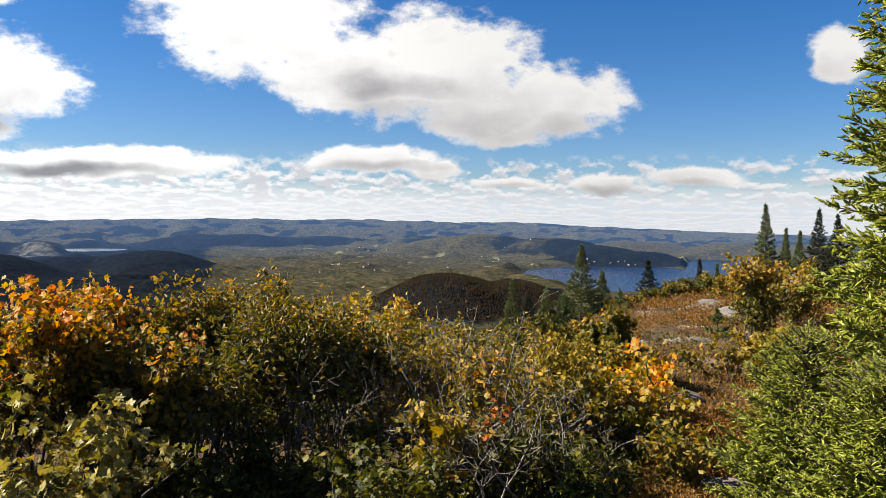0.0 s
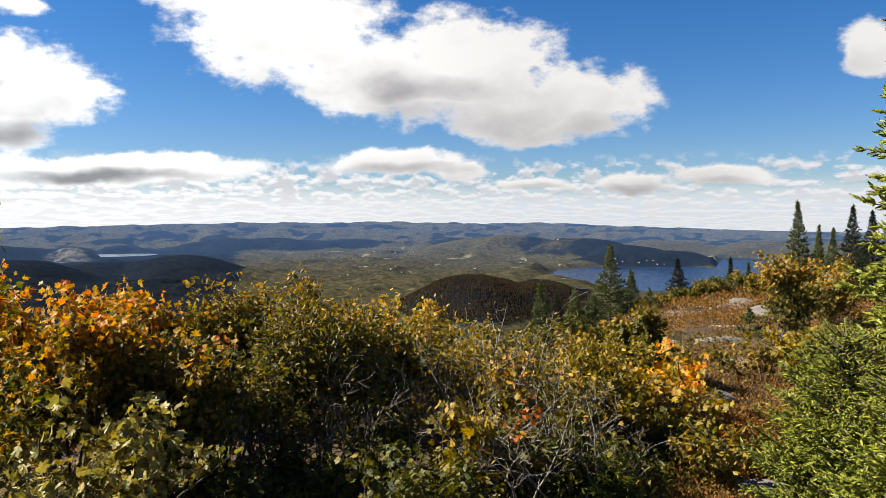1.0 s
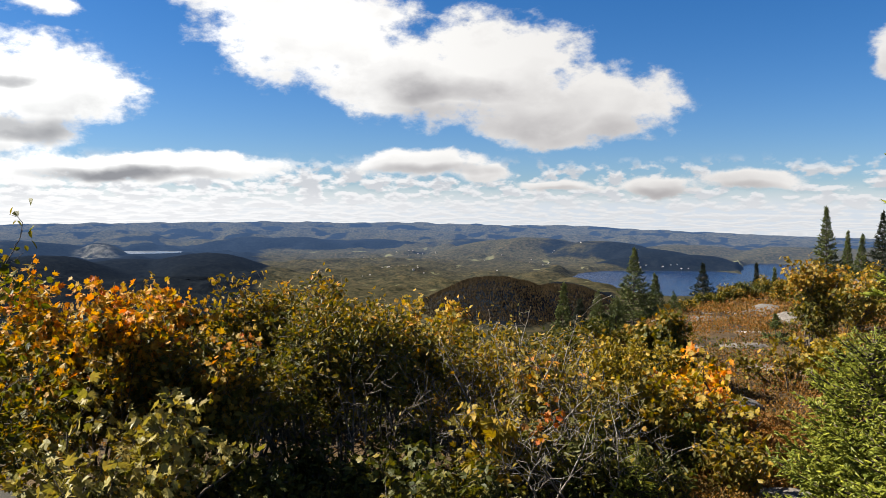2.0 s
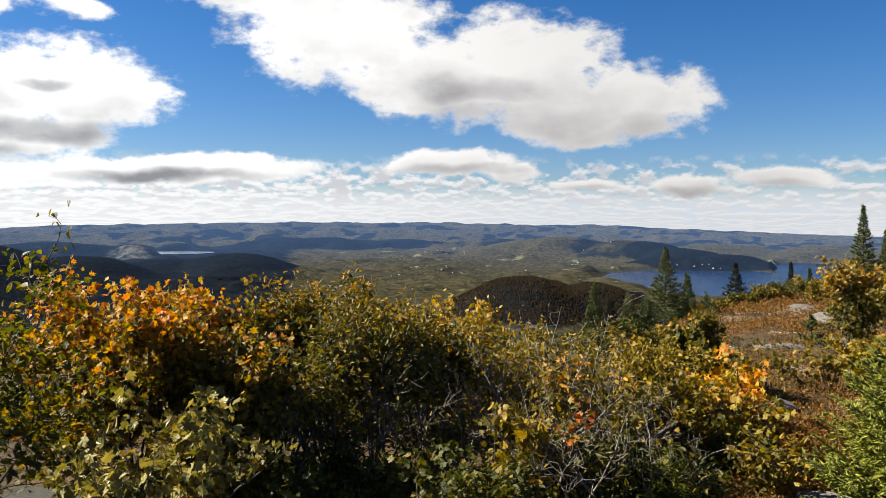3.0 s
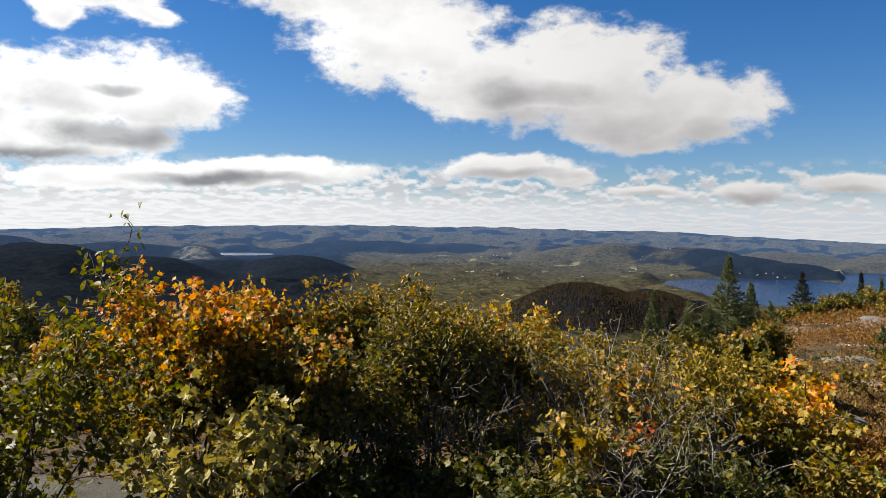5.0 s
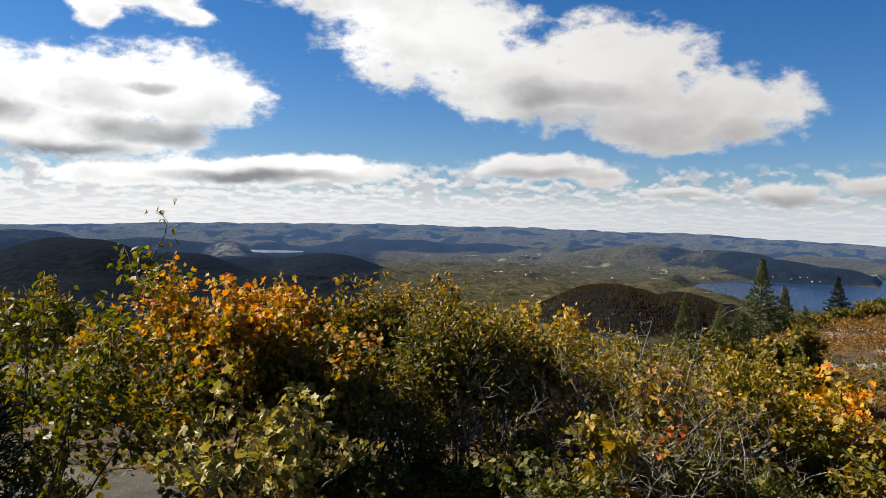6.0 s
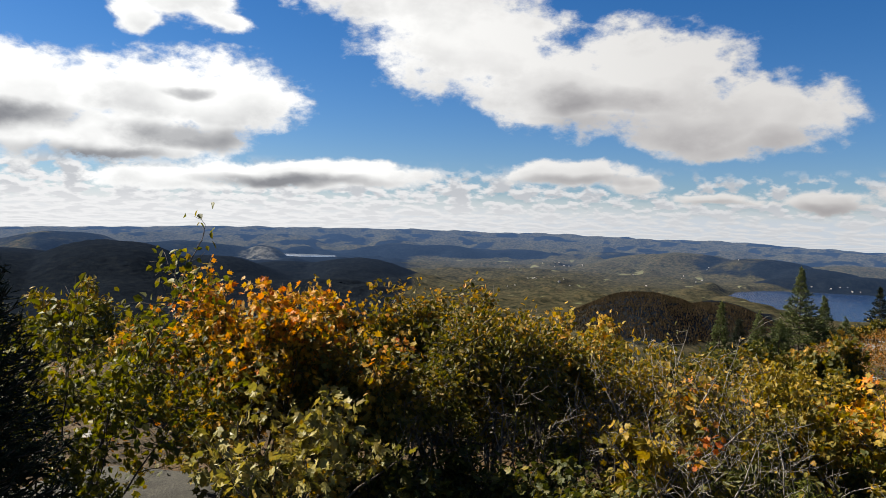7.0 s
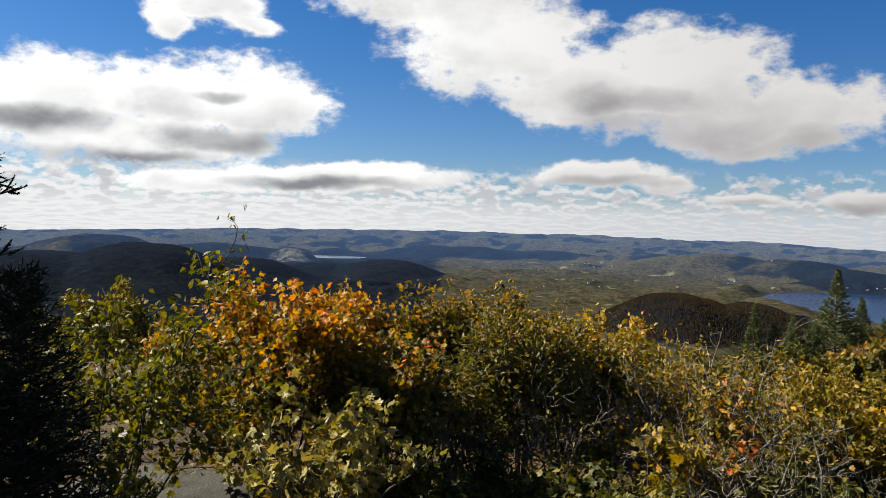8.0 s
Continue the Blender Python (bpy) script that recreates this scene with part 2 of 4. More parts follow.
def water_material(name, waves, sky_sheen=False):
    mat, n, out = material(name)
    pos = n.add("ShaderNodeTexCoord").outputs["Object"]
    w = n.noise(pos, 0.12, 5.0, 0.7)
    streaks = n.step(n.noise(pos, 0.006, 3.0, 0.5), 0.42, 0.6)
    col = n.mix(streaks, (0.006, 0.014, 0.036), (0.010, 0.022, 0.052))
    # pale base colour paints the reflected sky on the far ponds
    if sky_sheen:
        col = n.mix(streaks, (0.09, 0.10, 0.11), (0.15, 0.16, 0.17))
    principled(n, out, col, 0.25, 0.5, bump(n, w, 1.0, waves))
    return mat


def plain(name, color, rough=0.7, vary=0.25, scale=6.0):
    mat, n, out = material(name)
    pos = n.add("ShaderNodeTexCoord").outputs["Object"]
    g = n.noise(pos, scale, 4.0, 0.6)
    col = n.mix(n.m("MULTIPLY", n.step(g, 0.35, 0.7), vary), color, tuple(c * 0.45 for c in color))
    principled(n, out, col, rough, 0.3)
    return mat


ORANGE = leaf_material("maple_leaf_orange", [(0.0, (0.127, 0.105, 0.0162)), (0.3, (0.297, 0.18, 0.0216)), (0.6, (0.424, 0.205, 0.018)), (0.85, (0.445, 0.145, 0.0144)), (1.0, (0.382, 0.08, 0.0108))], 0.36)
YELLOW = leaf_material("maple_leaf_yellow", [(0.0, (0.0871, 0.0838, 0.013)), (0.3, (0.227, 0.168, 0.0207)), (0.6, (0.375, 0.23, 0.0285)), (0.85, (0.462, 0.217, 0.0207)), (1.0, (0.392, 0.133, 0.013))], 0.36)
PALE = leaf_material("maple_leaf_pale", [(0.0, (0.0877, 0.086, 0.0169)), (0.4, (0.185, 0.158, 0.0337)), (0.75, (0.267, 0.211, 0.0548)), (0.95, (0.287, 0.173, 0.0253)), (1.0, (0.256, 0.0963, 0.00839))], 0.28, 0.5, 0.25)
OLIVE = leaf_material("shrub_leaf_olive", [(0.0, (0.0354, 0.0371, 0.00673)), (0.35, (0.106, 0.089, 0.0129)), (0.65, (0.197, 0.134, 0.0171)), (0.9, (0.272, 0.141, 0.0159)), (1.0, (0.299, 0.1, 0.0122))], 0.32)
# green darkened to put some of the shade low in the bushes into the colour
GREEN = leaf_material("shrub_leaf_green", [(0.0, (0.0202, 0.0274, 0.00539)), (0.45, (0.0551, 0.0582, 0.00944)), (0.8, (0.119, 0.0988, 0.0148)), (1.0, (0.22, 0.137, 0.0161))], 0.32)
BIRCH = leaf_material("birch_leaf", [(0.0, (0.0317, 0.0366, 0.00529)), (0.5, (0.0842, 0.0849, 0.00995)), (0.85, (0.168, 0.135, 0.0133)), (1.0, (0.237, 0.145, 0.0133))], 0.36)
BRIGHT = leaf_material("sapling_leaf_bright", [(0.0, (0.306, 0.214, 0.0216)), (0.4, (0.495, 0.252, 0.018)), (0.75, (0.558, 0.191, 0.0144)), (1.0, (0.495, 0.0994, 0.0108))], 0.45)
LEMON = leaf_material("sapling_leaf_lemon", [(0.0, (0.0875, 0.0779, 0.0103)), (0.5, (0.209, 0.15, 0.0156)), (0.85, (0.303, 0.186, 0.0182)), (1.0, (0.309, 0.132, 0.0145))], 0.38)
RUST = leaf_material("heath_leaf_rust", [(0.0, (0.0551, 0.0431, 0.0104)), (0.4, (0.139, 0.079, 0.0194)), (0.75, (0.206, 0.0969, 0.0233)), (1.0, (0.22, 0.0682, 0.0156))], 0.3, 0.6, 0.15)
STRAW = leaf_material("dry_grass", [(0.0, (0.0792, 0.052, 0.0162)), (0.5, (0.166, 0.0918, 0.027)), (1.0, (0.238, 0.122, 0.0378))], 0.3, 0.6, 0.15)
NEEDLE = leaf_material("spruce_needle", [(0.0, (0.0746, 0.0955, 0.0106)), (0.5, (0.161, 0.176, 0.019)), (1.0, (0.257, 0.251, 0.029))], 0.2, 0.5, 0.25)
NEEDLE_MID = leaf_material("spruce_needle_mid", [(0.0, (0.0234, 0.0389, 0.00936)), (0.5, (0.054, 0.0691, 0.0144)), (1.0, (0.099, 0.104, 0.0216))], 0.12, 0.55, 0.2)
# spruce needles darkened to near black: the left trees' shade is in the colour
NEEDLE_SHADED = leaf_material("spruce_needle_shaded", [(0.0, (0.00432, 0.00864, 0.00346)), (0.5, (0.0095, 0.0156, 0.00605)), (1.0, (0.0181, 0.0238, 0.00864))], 0.08, 0.6, 0.15)
MAPLE_MIX = leaf_material("maple_leaf_olive", [(0.0, (0.0264, 0.0326, 0.0063)), (0.35, (0.072, 0.0673, 0.0108)), (0.65, (0.174, 0.122, 0.018)), (0.9, (0.324, 0.173, 0.0198)), (1.0, (0.36, 0.122, 0.0135))], 0.38)
GOLD = leaf_material("shrub_leaf_gold", [(0.0, (0.0693, 0.0607, 0.009)), (0.35, (0.174, 0.122, 0.016)), (0.7, (0.289, 0.171, 0.02)), (1.0, (0.359, 0.132, 0.016))], 0.36)
LEAF_MIX = leaf_material("shrub_leaf_mixed", [(0.0, (0.022, 0.028, 0.006)), (0.4, (0.07, 0.068, 0.011)), (0.75, (0.16, 0.118, 0.017)), (1.0, (0.25, 0.14, 0.018))], 0.36)
RED = leaf_material("maple_leaf_rust", [(0.0, (0.14, 0.07, 0.014)), (0.5, (0.30, 0.10, 0.015)), (1.0, (0.34, 0.06, 0.012))], 0.4)
BARK = bark_material("shrub_bark", (0.035, 0.028, 0.02), (0.16, 0.13, 0.10))
BARK_PALE = bark_material("weathered_twig", (0.08, 0.068, 0.055), (0.27, 0.24, 0.20))
BARK_GREY = bark_material("grey_shrub_bark", (0.055, 0.045, 0.035), (0.21, 0.178, 0.145))
BARK_DARK = bark_material("birch_sapling_bark", (0.018, 0.014, 0.011), (0.07, 0.055, 0.045))
BARK_SPRUCE = bark_material("spruce_bark", (0.03, 0.024, 0.018), (0.12, 0.09, 0.065), 25.0)
GRANITE, SOIL = rock_material("granite", (0.075, 0.066, 0.056), (0.16, 0.142, 0.12)), summit_material()
SLAB = rock_material("weathered_slab", (0.024, 0.022, 0.016), (0.047, 0.043, 0.031))
FOREST, FAR_FOREST = forest_material("forest"), forest_material("far_forest_haze", 0.115)
WATER, POND = water_material("lake_water", 5.0), water_material("sky_sheen_water", 0.05, True)
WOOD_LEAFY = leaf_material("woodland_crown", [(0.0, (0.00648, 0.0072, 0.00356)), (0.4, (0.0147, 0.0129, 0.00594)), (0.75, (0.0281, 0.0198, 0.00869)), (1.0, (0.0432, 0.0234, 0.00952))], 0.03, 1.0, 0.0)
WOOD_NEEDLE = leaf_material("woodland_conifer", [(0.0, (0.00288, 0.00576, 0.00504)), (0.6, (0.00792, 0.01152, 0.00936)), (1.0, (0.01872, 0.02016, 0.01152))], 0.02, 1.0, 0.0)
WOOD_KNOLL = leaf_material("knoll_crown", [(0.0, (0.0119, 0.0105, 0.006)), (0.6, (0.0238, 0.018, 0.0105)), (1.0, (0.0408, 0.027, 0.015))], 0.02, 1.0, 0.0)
HOUSE_WALL, HOUSE_ROOF = plain("painted_siding", (0.34, 0.32, 0.30), 0.7, 0.2, 0.4), plain("roof_sheet", (0.20, 0.17, 0.16), 0.6, 0.4, 0.4)


# ---- geometry helpers ----
class Geo:
    """Triangles gathered in numpy arrays, each with a material number."""

    def __init__(self):
        self.v, self.t, self.m, self.s, self.count = [], [], [], [], 0

    def add(self, v, t, mat=0, smooth=False):
        v, t = np.asarray(v, float).reshape(-1, 3), np.asarray(t, int).reshape(-1, 3)
        self.v.append(v)
        self.t.append(t + self.count)
        self.m.append(np.full(len(t), mat))
        self.s.append(np.full(len(t), smooth))
        self.count += len(v)

    def tube(self, pts, radii, sides=5, mat=0):
        pts, radii = np.asarray(pts, float), np.asarray(radii, float)
        d = np.gradient(pts, axis=0)
        d /= np.linalg.norm(d, axis=1)[:, None] + 1e-9
        ref = np.array([1.0, 0.2, 0.1]) if abs(d[0, 0]) < 0.8 else np.array([0.1, 0.2, 1.0])
        a = np.cross(d, ref)
        a /= np.linalg.norm(a, axis=1)[:, None] + 1e-9
        b = np.cross(d, a)
        ang = np.arange(sides) * 2 * np.pi / sides
        ring = pts[:, None] + radii[:, None, None] * (np.cos(ang)[None, :, None] * a[:, None] + np.sin(ang)[None, :, None] * b[:, None])
        v = np.vstack([ring.reshape(-1, 3), pts[-1:] + d[-1:] * radii[-1]])
        i, j = np.meshgrid(np.arange(len(pts) - 1), np.arange(sides), indexing="ij")
        p, q = (i * sides + j).ravel(), (i * sides + (j + 1) % sides).ravel()
        t = np.vstack([np.c_[p, q, q + sides], np.c_[p, q + sides, p + sides]])
        last = (len(pts) - 1) * sides
        cap = np.c_[last + np.arange(sides), last + (np.arange(sides) + 1) % sides, np.full(sides, len(v) - 1)]
        self.add(v, np.vstack([t, cap]), mat, True)

    def scatter(self, tv, tt, at, mats, size, mat=0):
        """Copies of a template (vertices, triangles) at places, with 3 x 3 turns and sizes."""
        k = len(at)
        if not k:
            return
        v = np.einsum("kij,pj->kpi", mats, tv) * np.asarray(size).reshape(-1, 1, 1) + np.asarray(at)[:, None]
        t = tt[None] + (np.arange(k) * len(tv))[:, None, None]
        self.add(v.reshape(-1, 3), t.reshape(-1, 3), mat)

    def mesh(self, name, mats):
        v, t = np.vstack(self.v), np.vstack(self.t)
        me = bpy.data.meshes.new(name)
        me.vertices.add(len(v))
        me.vertices.foreach_set("co", v.astype(np.float32).ravel())
        me.loops.add(3 * len(t))
        me.loops.foreach_set("vertex_index", t.astype(np.int32).ravel())
        me.polygons.add(len(t))
        me.polygons.foreach_set("loop_start", np.arange(0, 3 * len(t), 3, dtype=np.int32))
        me.polygons.foreach_set("material_index", np.concatenate(self.m).astype(np.int32))
        me.polygons.foreach_set("use_smooth", np.concatenate(self.s))
        for mt in mats:
            me.materials.append(mt)
        me.update(calc_edges=True)
        return me


def part(name, geo, mats, parent, label=""):
    ob = new(name, geo.mesh(name, mats))
    ob.parent = parent
    return tagged(ob, label)


def thing(name, m, label, category, group=""):
    ob = new(name)
    ob.empty_display_size = 0.1
    ob.matrix_world = m
    return tagged(ob, label, category, group)


def frames_for(axis, normal):
    """Turns whose y axis follows axis and whose z axis is near normal."""
    a = axis / (np.linalg.norm(axis, axis=1)[:, None] + 1e-9)
    x = np.cross(a, normal)
    x /= np.linalg.norm(x, axis=1)[:, None] + 1e-9
    return np.stack([x, a, np.cross(x, a)], axis=2)


def lobed_leaf():
    """A maple blade, one unit long, folded along its rib, its lobes drooping."""
    pts = []
    for ang, r in ((-100, 0.32), (-62, 0.34), (-16, 0.50), (10, 0.33), (40, 0.60), (66, 0.36), (90, 0.64), (114, 0.36), (140, 0.60), (170, 0.33), (196, 0.50), (242, 0.34)):
        x, y = r * math.cos(radians(ang)), r * math.sin(radians(ang)) + 0.36
        pts.append((0.88 * x, y, 0.34 * abs(x) - 0.45 * x * x - 0.4 * max(0.0, y - 0.4) ** 2))
    v = np.array([(0.0, 0.36, 0.0)] + pts)
    k = len(pts)
    return v, np.array([(0, 1 + i, 1 + (i + 1) % k) for i in range(k)])


def oval_leaf(width=0.27):
    v = np.array([(0, 0, 0), (-width, 0.33, 0.09), (-0.72 * width, 0.7, 0.05), (0, 1, -0.1), (0.72 * width, 0.7, 0.05), (width, 0.33, 0.09)])
    return v, np.array([(0, 2, 1), (0, 3, 2), (0, 4, 3), (0, 5, 4)])


LOBED, OVAL, LONG, OVAL_WIDE = lobed_leaf(), oval_leaf(), oval_leaf(0.17), oval_leaf(0.36)


def lattice(ix, iy, seed):
    h = np.sin(ix * 127.1 + iy * 311.7 + seed * 74.7) * 43758.5453
    return h - np.floor(h)


def value_noise(x, y, seed=0):
    ix, iy = np.floor(x), np.floor(y)
    fx, fy = x - ix, y - iy
    fx, fy = fx * fx * (3 - 2 * fx), fy * fy * (3 - 2 * fy)
    a = lattice(ix, iy, seed) * (1 - fx) + lattice(ix + 1, iy, seed) * fx
    b = lattice(ix, iy + 1, seed) * (1 - fx) + lattice(ix + 1, iy + 1, seed) * fx
    return a * (1 - fy) + b * fy


def fbm(x, y, octaves=5, seed=0, gain=0.5):
    s, amp, tot = 0.0, 1.0, 0.0
    for o in range(octaves):
        s = s + amp * value_noise(x * 2.03 ** o + 17.3 * o, y * 2.03 ** o - 9.1 * o, seed + o)
        tot += amp
        amp *= gain
    return s / tot


def smooth(v, lo, hi):
    f = np.clip((v - lo) / (hi - lo), 0.0, 1.0)
    return f * f * (3 - 2 * f)


# ---- the land ----
VALLEY = -160.0
# wooded hills: azimuth, distance, half width in degrees, half depth, height over the valley, share of conifers (raised
# to paint cloud shade on the left hills and headland)
HILLS = [
    (0.4, 1300, 5.0, 220, 59, 0.7), (5.0, 1360, 4.0, 200, 40, 0.6),
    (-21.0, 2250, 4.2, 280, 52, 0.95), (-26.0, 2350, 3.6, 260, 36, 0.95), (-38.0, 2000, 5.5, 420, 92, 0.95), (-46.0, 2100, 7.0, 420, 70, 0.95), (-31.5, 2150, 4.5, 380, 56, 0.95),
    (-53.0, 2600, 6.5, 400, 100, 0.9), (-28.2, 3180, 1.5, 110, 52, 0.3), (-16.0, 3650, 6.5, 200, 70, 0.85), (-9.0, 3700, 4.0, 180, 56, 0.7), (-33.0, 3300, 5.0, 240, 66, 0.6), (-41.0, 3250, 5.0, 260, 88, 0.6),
    (-1.5, 3750, 4.5, 180, 62, 0.8), (2.6, 3230, 6.5, 300, 78, 0.15), (7.8, 2980, 4.2, 250, 74, 0.5), (11.2, 2800, 3.2, 200, 54, 0.95), (14.4, 2720, 2.6, 160, 38, 0.95), (16.8, 2690, 1.6, 110, 20, 0.95),
    (14.0, 3500, 4.5, 220, 50, 0.1), (21.0, 3450, 4.0, 260, 52, 0.3), (27.0, 3300, 5.0, 360, 60, 0.3), (38.0, 3000, 7.0, 500, 80, 0.4),
]
# ranges towards the horizon: distance, degrees under the skyline, unevenness in degrees, half depth
RANGES = [(3420, 2.0, 0.8, 200), (3600, 1.62, 0.7, 190), (3780, 1.3, 0.65, 180), (3960, 1.02, 0.6, 180), (4140, 0.76, 0.5, 180), (4310, 0.5, 0.4, 170), (4470, 0.27, 0.28, 160), (4600, 0.1, 0.16, 150), (4720, 0.0, 0.07, 140)]
# lakes: azimuth, distance, half width in degrees, half depth, level over the valley's own water
LAKES = [(13.2, 2160, 7.2, 400, 0.0), (19.6, 2750, 2.0, 420, -0.4), (-25.0, 3390, 2.3, 120, 14.0), (-8.4, 3240, 1.2, 60, 4.0), (-5.0, 3180, 0.7, 80, 3.0), (1.6, 3420, 1.0, 60, 16.0)]
WATER_Z = VALLEY - 1.0


def hill_shape(az, r, spec):
    ca, cr, wa, wr = spec[:4]
    u, v = (az - ca) / wa, (r - cr) / wr
    return u * u + v * v


def land(x, y):
    """The height of the ground, and what grows there: conifers (with painted cloud shade), clearings and bare rock,
    from 0 to 1.
    """
    x, y = np.asarray(x, float), np.asarray(y, float)
    r = np.hypot(x, y) + 1e-6
    az = np.degrees(np.arctan2(x, y))
    edge = np.interp(az, [-180, -90, -55, -40, -10, 4, 9, 12, 15, 20, 23, 26, 30, 60, 120, 180], [14, 9, 7.5, 8.2, 7.2, 8.0, 9.5, 12, 14.6, 17.5, 20, 23, 29, 32, 25, 14])
    rough = (fbm(x * 0.55, y * 0.55, 4, 3) - 0.5) * 0.32 * smooth(r, 2.5, 6.0)
    s = np.maximum(r - edge, 0.0)
    fall = VALLEY * (1 - np.exp(-0.0026 * s * smooth(s, 0.0, 10.0)))
    crown = (fbm(x * 0.045, y * 0.045, 3, 8) - 0.5) * 7.0 * smooth(s, 15, 70)
    z = rough + fall + crown
    w = smooth(r, 500, 1100)
    valley = VALLEY + 16.0 * smooth(fbm(x * 0.0032, y * 0.0032, 4, 5), 0.42, 0.75) + 14.0 * smooth(fbm(x * 0.009, y * 0.009, 3, 9), 0.45, 0.8) + (fbm(x * 0.03, y * 0.03, 3, 6) - 0.2) * 5.0
    # the left valley floor counts as conifers to paint the cloud shade there
    conifer_shade, clear, bare = 0.10 + 0.85 * smooth(-az, 15.5, 19.0) * smooth(r, 700, 1200), smooth(r, 1300, 1700) * smooth(az, -17, -14), np.zeros_like(r)
    wob = (fbm(x * 0.004, y * 0.004, 4, 12) - 0.5)
    for spec in HILLS:
        d = hill_shape(az + 2.2 * wob, r + 260 * wob, spec)
        g = np.exp(-d ** 1.35) * (0.86 + 0.28 * fbm(x * 0.006, y * 0.006, 4, 21))
        z_h = VALLEY + spec[4] * g
        top = smooth(g, 0.1, 0.4)
        conifer_shade = conifer_shade * (1 - top) + spec[5] * top
        clear = clear * (1 - smooth(g, 0.05, 0.2))
        valley = np.maximum(valley, z_h) + 0.12 * np.minimum(valley - VALLEY, z_h - VALLEY)
    quarry = np.exp(-hill_shape(az, r, (-28.2, 3120, 1.4, 90))) * smooth(fbm(x * 0.03, y * 0.03, 4, 31), 0.25, 0.5)
    bare = np.maximum(bare, smooth(quarry, 0.2, 0.5))
    valley = valley + 50.0 * quarry * (fbm(x * 0.035, y * 0.035, 4, 33) - 0.5)
    # the last ranges before the horizon
    skyline = np.interp(az, [-180, -60, -46, -30, -10, 4, 22, 40, 180], [-0.8, -1.2, -1.05, -0.45, -0.33, -0.42, -1.1, -1.2, -0.8])
    ridges = VALLEY * np.ones_like(r)
    for k, (rk, under, amp, wr) in enumerate(RANGES):
        rough_k = fbm(az * (0.34 - 0.02 * k) + 50, az * 0.0 + 3.7 * k, 5, 40 + k, 0.55)
        crest = EYE + rk * np.tan(np.radians(skyline - under + 2.6 * amp * (rough_k - 0.55)))
        rr = r + 150 * (fbm(x * 0.0035, y * 0.0035, 3, 60 + k) - 0.5)
        prof = np.exp(-np.abs((rr - rk) / wr) ** 1.7) * (0.93 + 0.14 * fbm(x * 0.012, y * 0.012, 3, 70 + k))
        ridges = np.maximum(ridges, VALLEY + np.maximum(crest - VALLEY, 0) * prof)
    far = smooth(r, 3500, 3900)
    valley = np.maximum(valley, ridges)
    conifer_shade = conifer_shade * (1 - far) + far * 0.75 * smooth(fbm(az * 0.8, r * 0.009, 4, 47), 0.42, 0.72)
    valley = valley + 3.5 * (fbm(x * 0.09, y * 0.09, 2, 91) - 0.5) * smooth(r, 900, 1000) * smooth(r, 2600, 2200)
    for spec in LAKES:
        k_w = 1.0 if spec[3] > 150 else 0.15
        d = hill_shape(az + k_w * wob, r + 200 * k_w * wob, spec)
        k = smooth(d, 1.5, 0.85)
        valley = valley * (1 - k) + (WATER_Z + spec[4] - 5.0) * k
    clear = clear * (1 - far)
    z = z * (1 - w) + valley * w
    return z, conifer_shade, clear, bare


def ground_z(x, y):
    return float(land(x, y)[0])


def on_ground(az, d, dz=0.0):
    p = toward(az, 0, d)
    return Vector((p.x, p.y, ground_z(p.x, p.y) + dz))


def land_sheet(name, rings, az, mats, pick, sink=None):
    rr, aa = np.meshgrid(rings, np.radians(az), indexing="ij")
    x, y = rr * np.sin(aa), rr * np.cos(aa)
    z, conifer_shade, clear, bare = land(x, y)
    if sink is not None:
        z = z - sink(rr)
    n, k = rr.shape
    v = np.stack([x, y, z], axis=-1).reshape(-1, 3)
    i, j = np.meshgrid(np.arange(n - 1), np.arange(k - 1), indexing="ij")
    p = (i * k + j).ravel()
    g = Geo()
    g.v, g.count = [v], len(v)
    t = np.vstack([np.c_[p, p + k, p + k + 1], np.c_[p, p + k + 1, p + 1]])
    g.t, g.m, g.s = [t], [np.tile(pick(rings)[i.ravel()], 2)], [np.ones(len(t), bool)]
    ob = new(name, g.mesh(name, mats))
    for key, values in (("conifer", conifer_shade), ("clearing", clear), ("rock", bare)):
        ob.data.attributes.new(key, "FLOAT", "POINT").data.foreach_set("value", values.astype(np.float32).ravel())
    return ob


AZ_FINE = np.concatenate([np.linspace(-180, -62, 60, endpoint=False), np.linspace(-62, 46, 310, endpoint=False), np.linspace(46, 180, 66)])
AZ_FAR = np.concatenate([np.linspace(-180, -62, 60, endpoint=False), np.linspace(-62, 46, 430, endpoint=False), np.linspace(46, 180, 66)])
RINGS = np.concatenate([[0.0], np.geomspace(0.4, 40, 90), np.geomspace(42, 1000, 60), np.linspace(1010, 1900, 56), np.linspace(1950, 4900, 60)])
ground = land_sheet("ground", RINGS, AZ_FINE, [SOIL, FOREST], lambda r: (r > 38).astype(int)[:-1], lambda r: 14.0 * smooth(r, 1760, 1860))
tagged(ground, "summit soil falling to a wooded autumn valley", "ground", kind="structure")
# far land wears the forest material with haze painted in as emission
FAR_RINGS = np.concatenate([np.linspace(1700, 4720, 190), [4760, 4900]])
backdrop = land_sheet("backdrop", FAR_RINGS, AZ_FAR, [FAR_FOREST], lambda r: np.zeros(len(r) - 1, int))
tagged(backdrop, "wooded valley and ranges along the horizon, haze painted as blue glow", "distant hills", kind="structure")


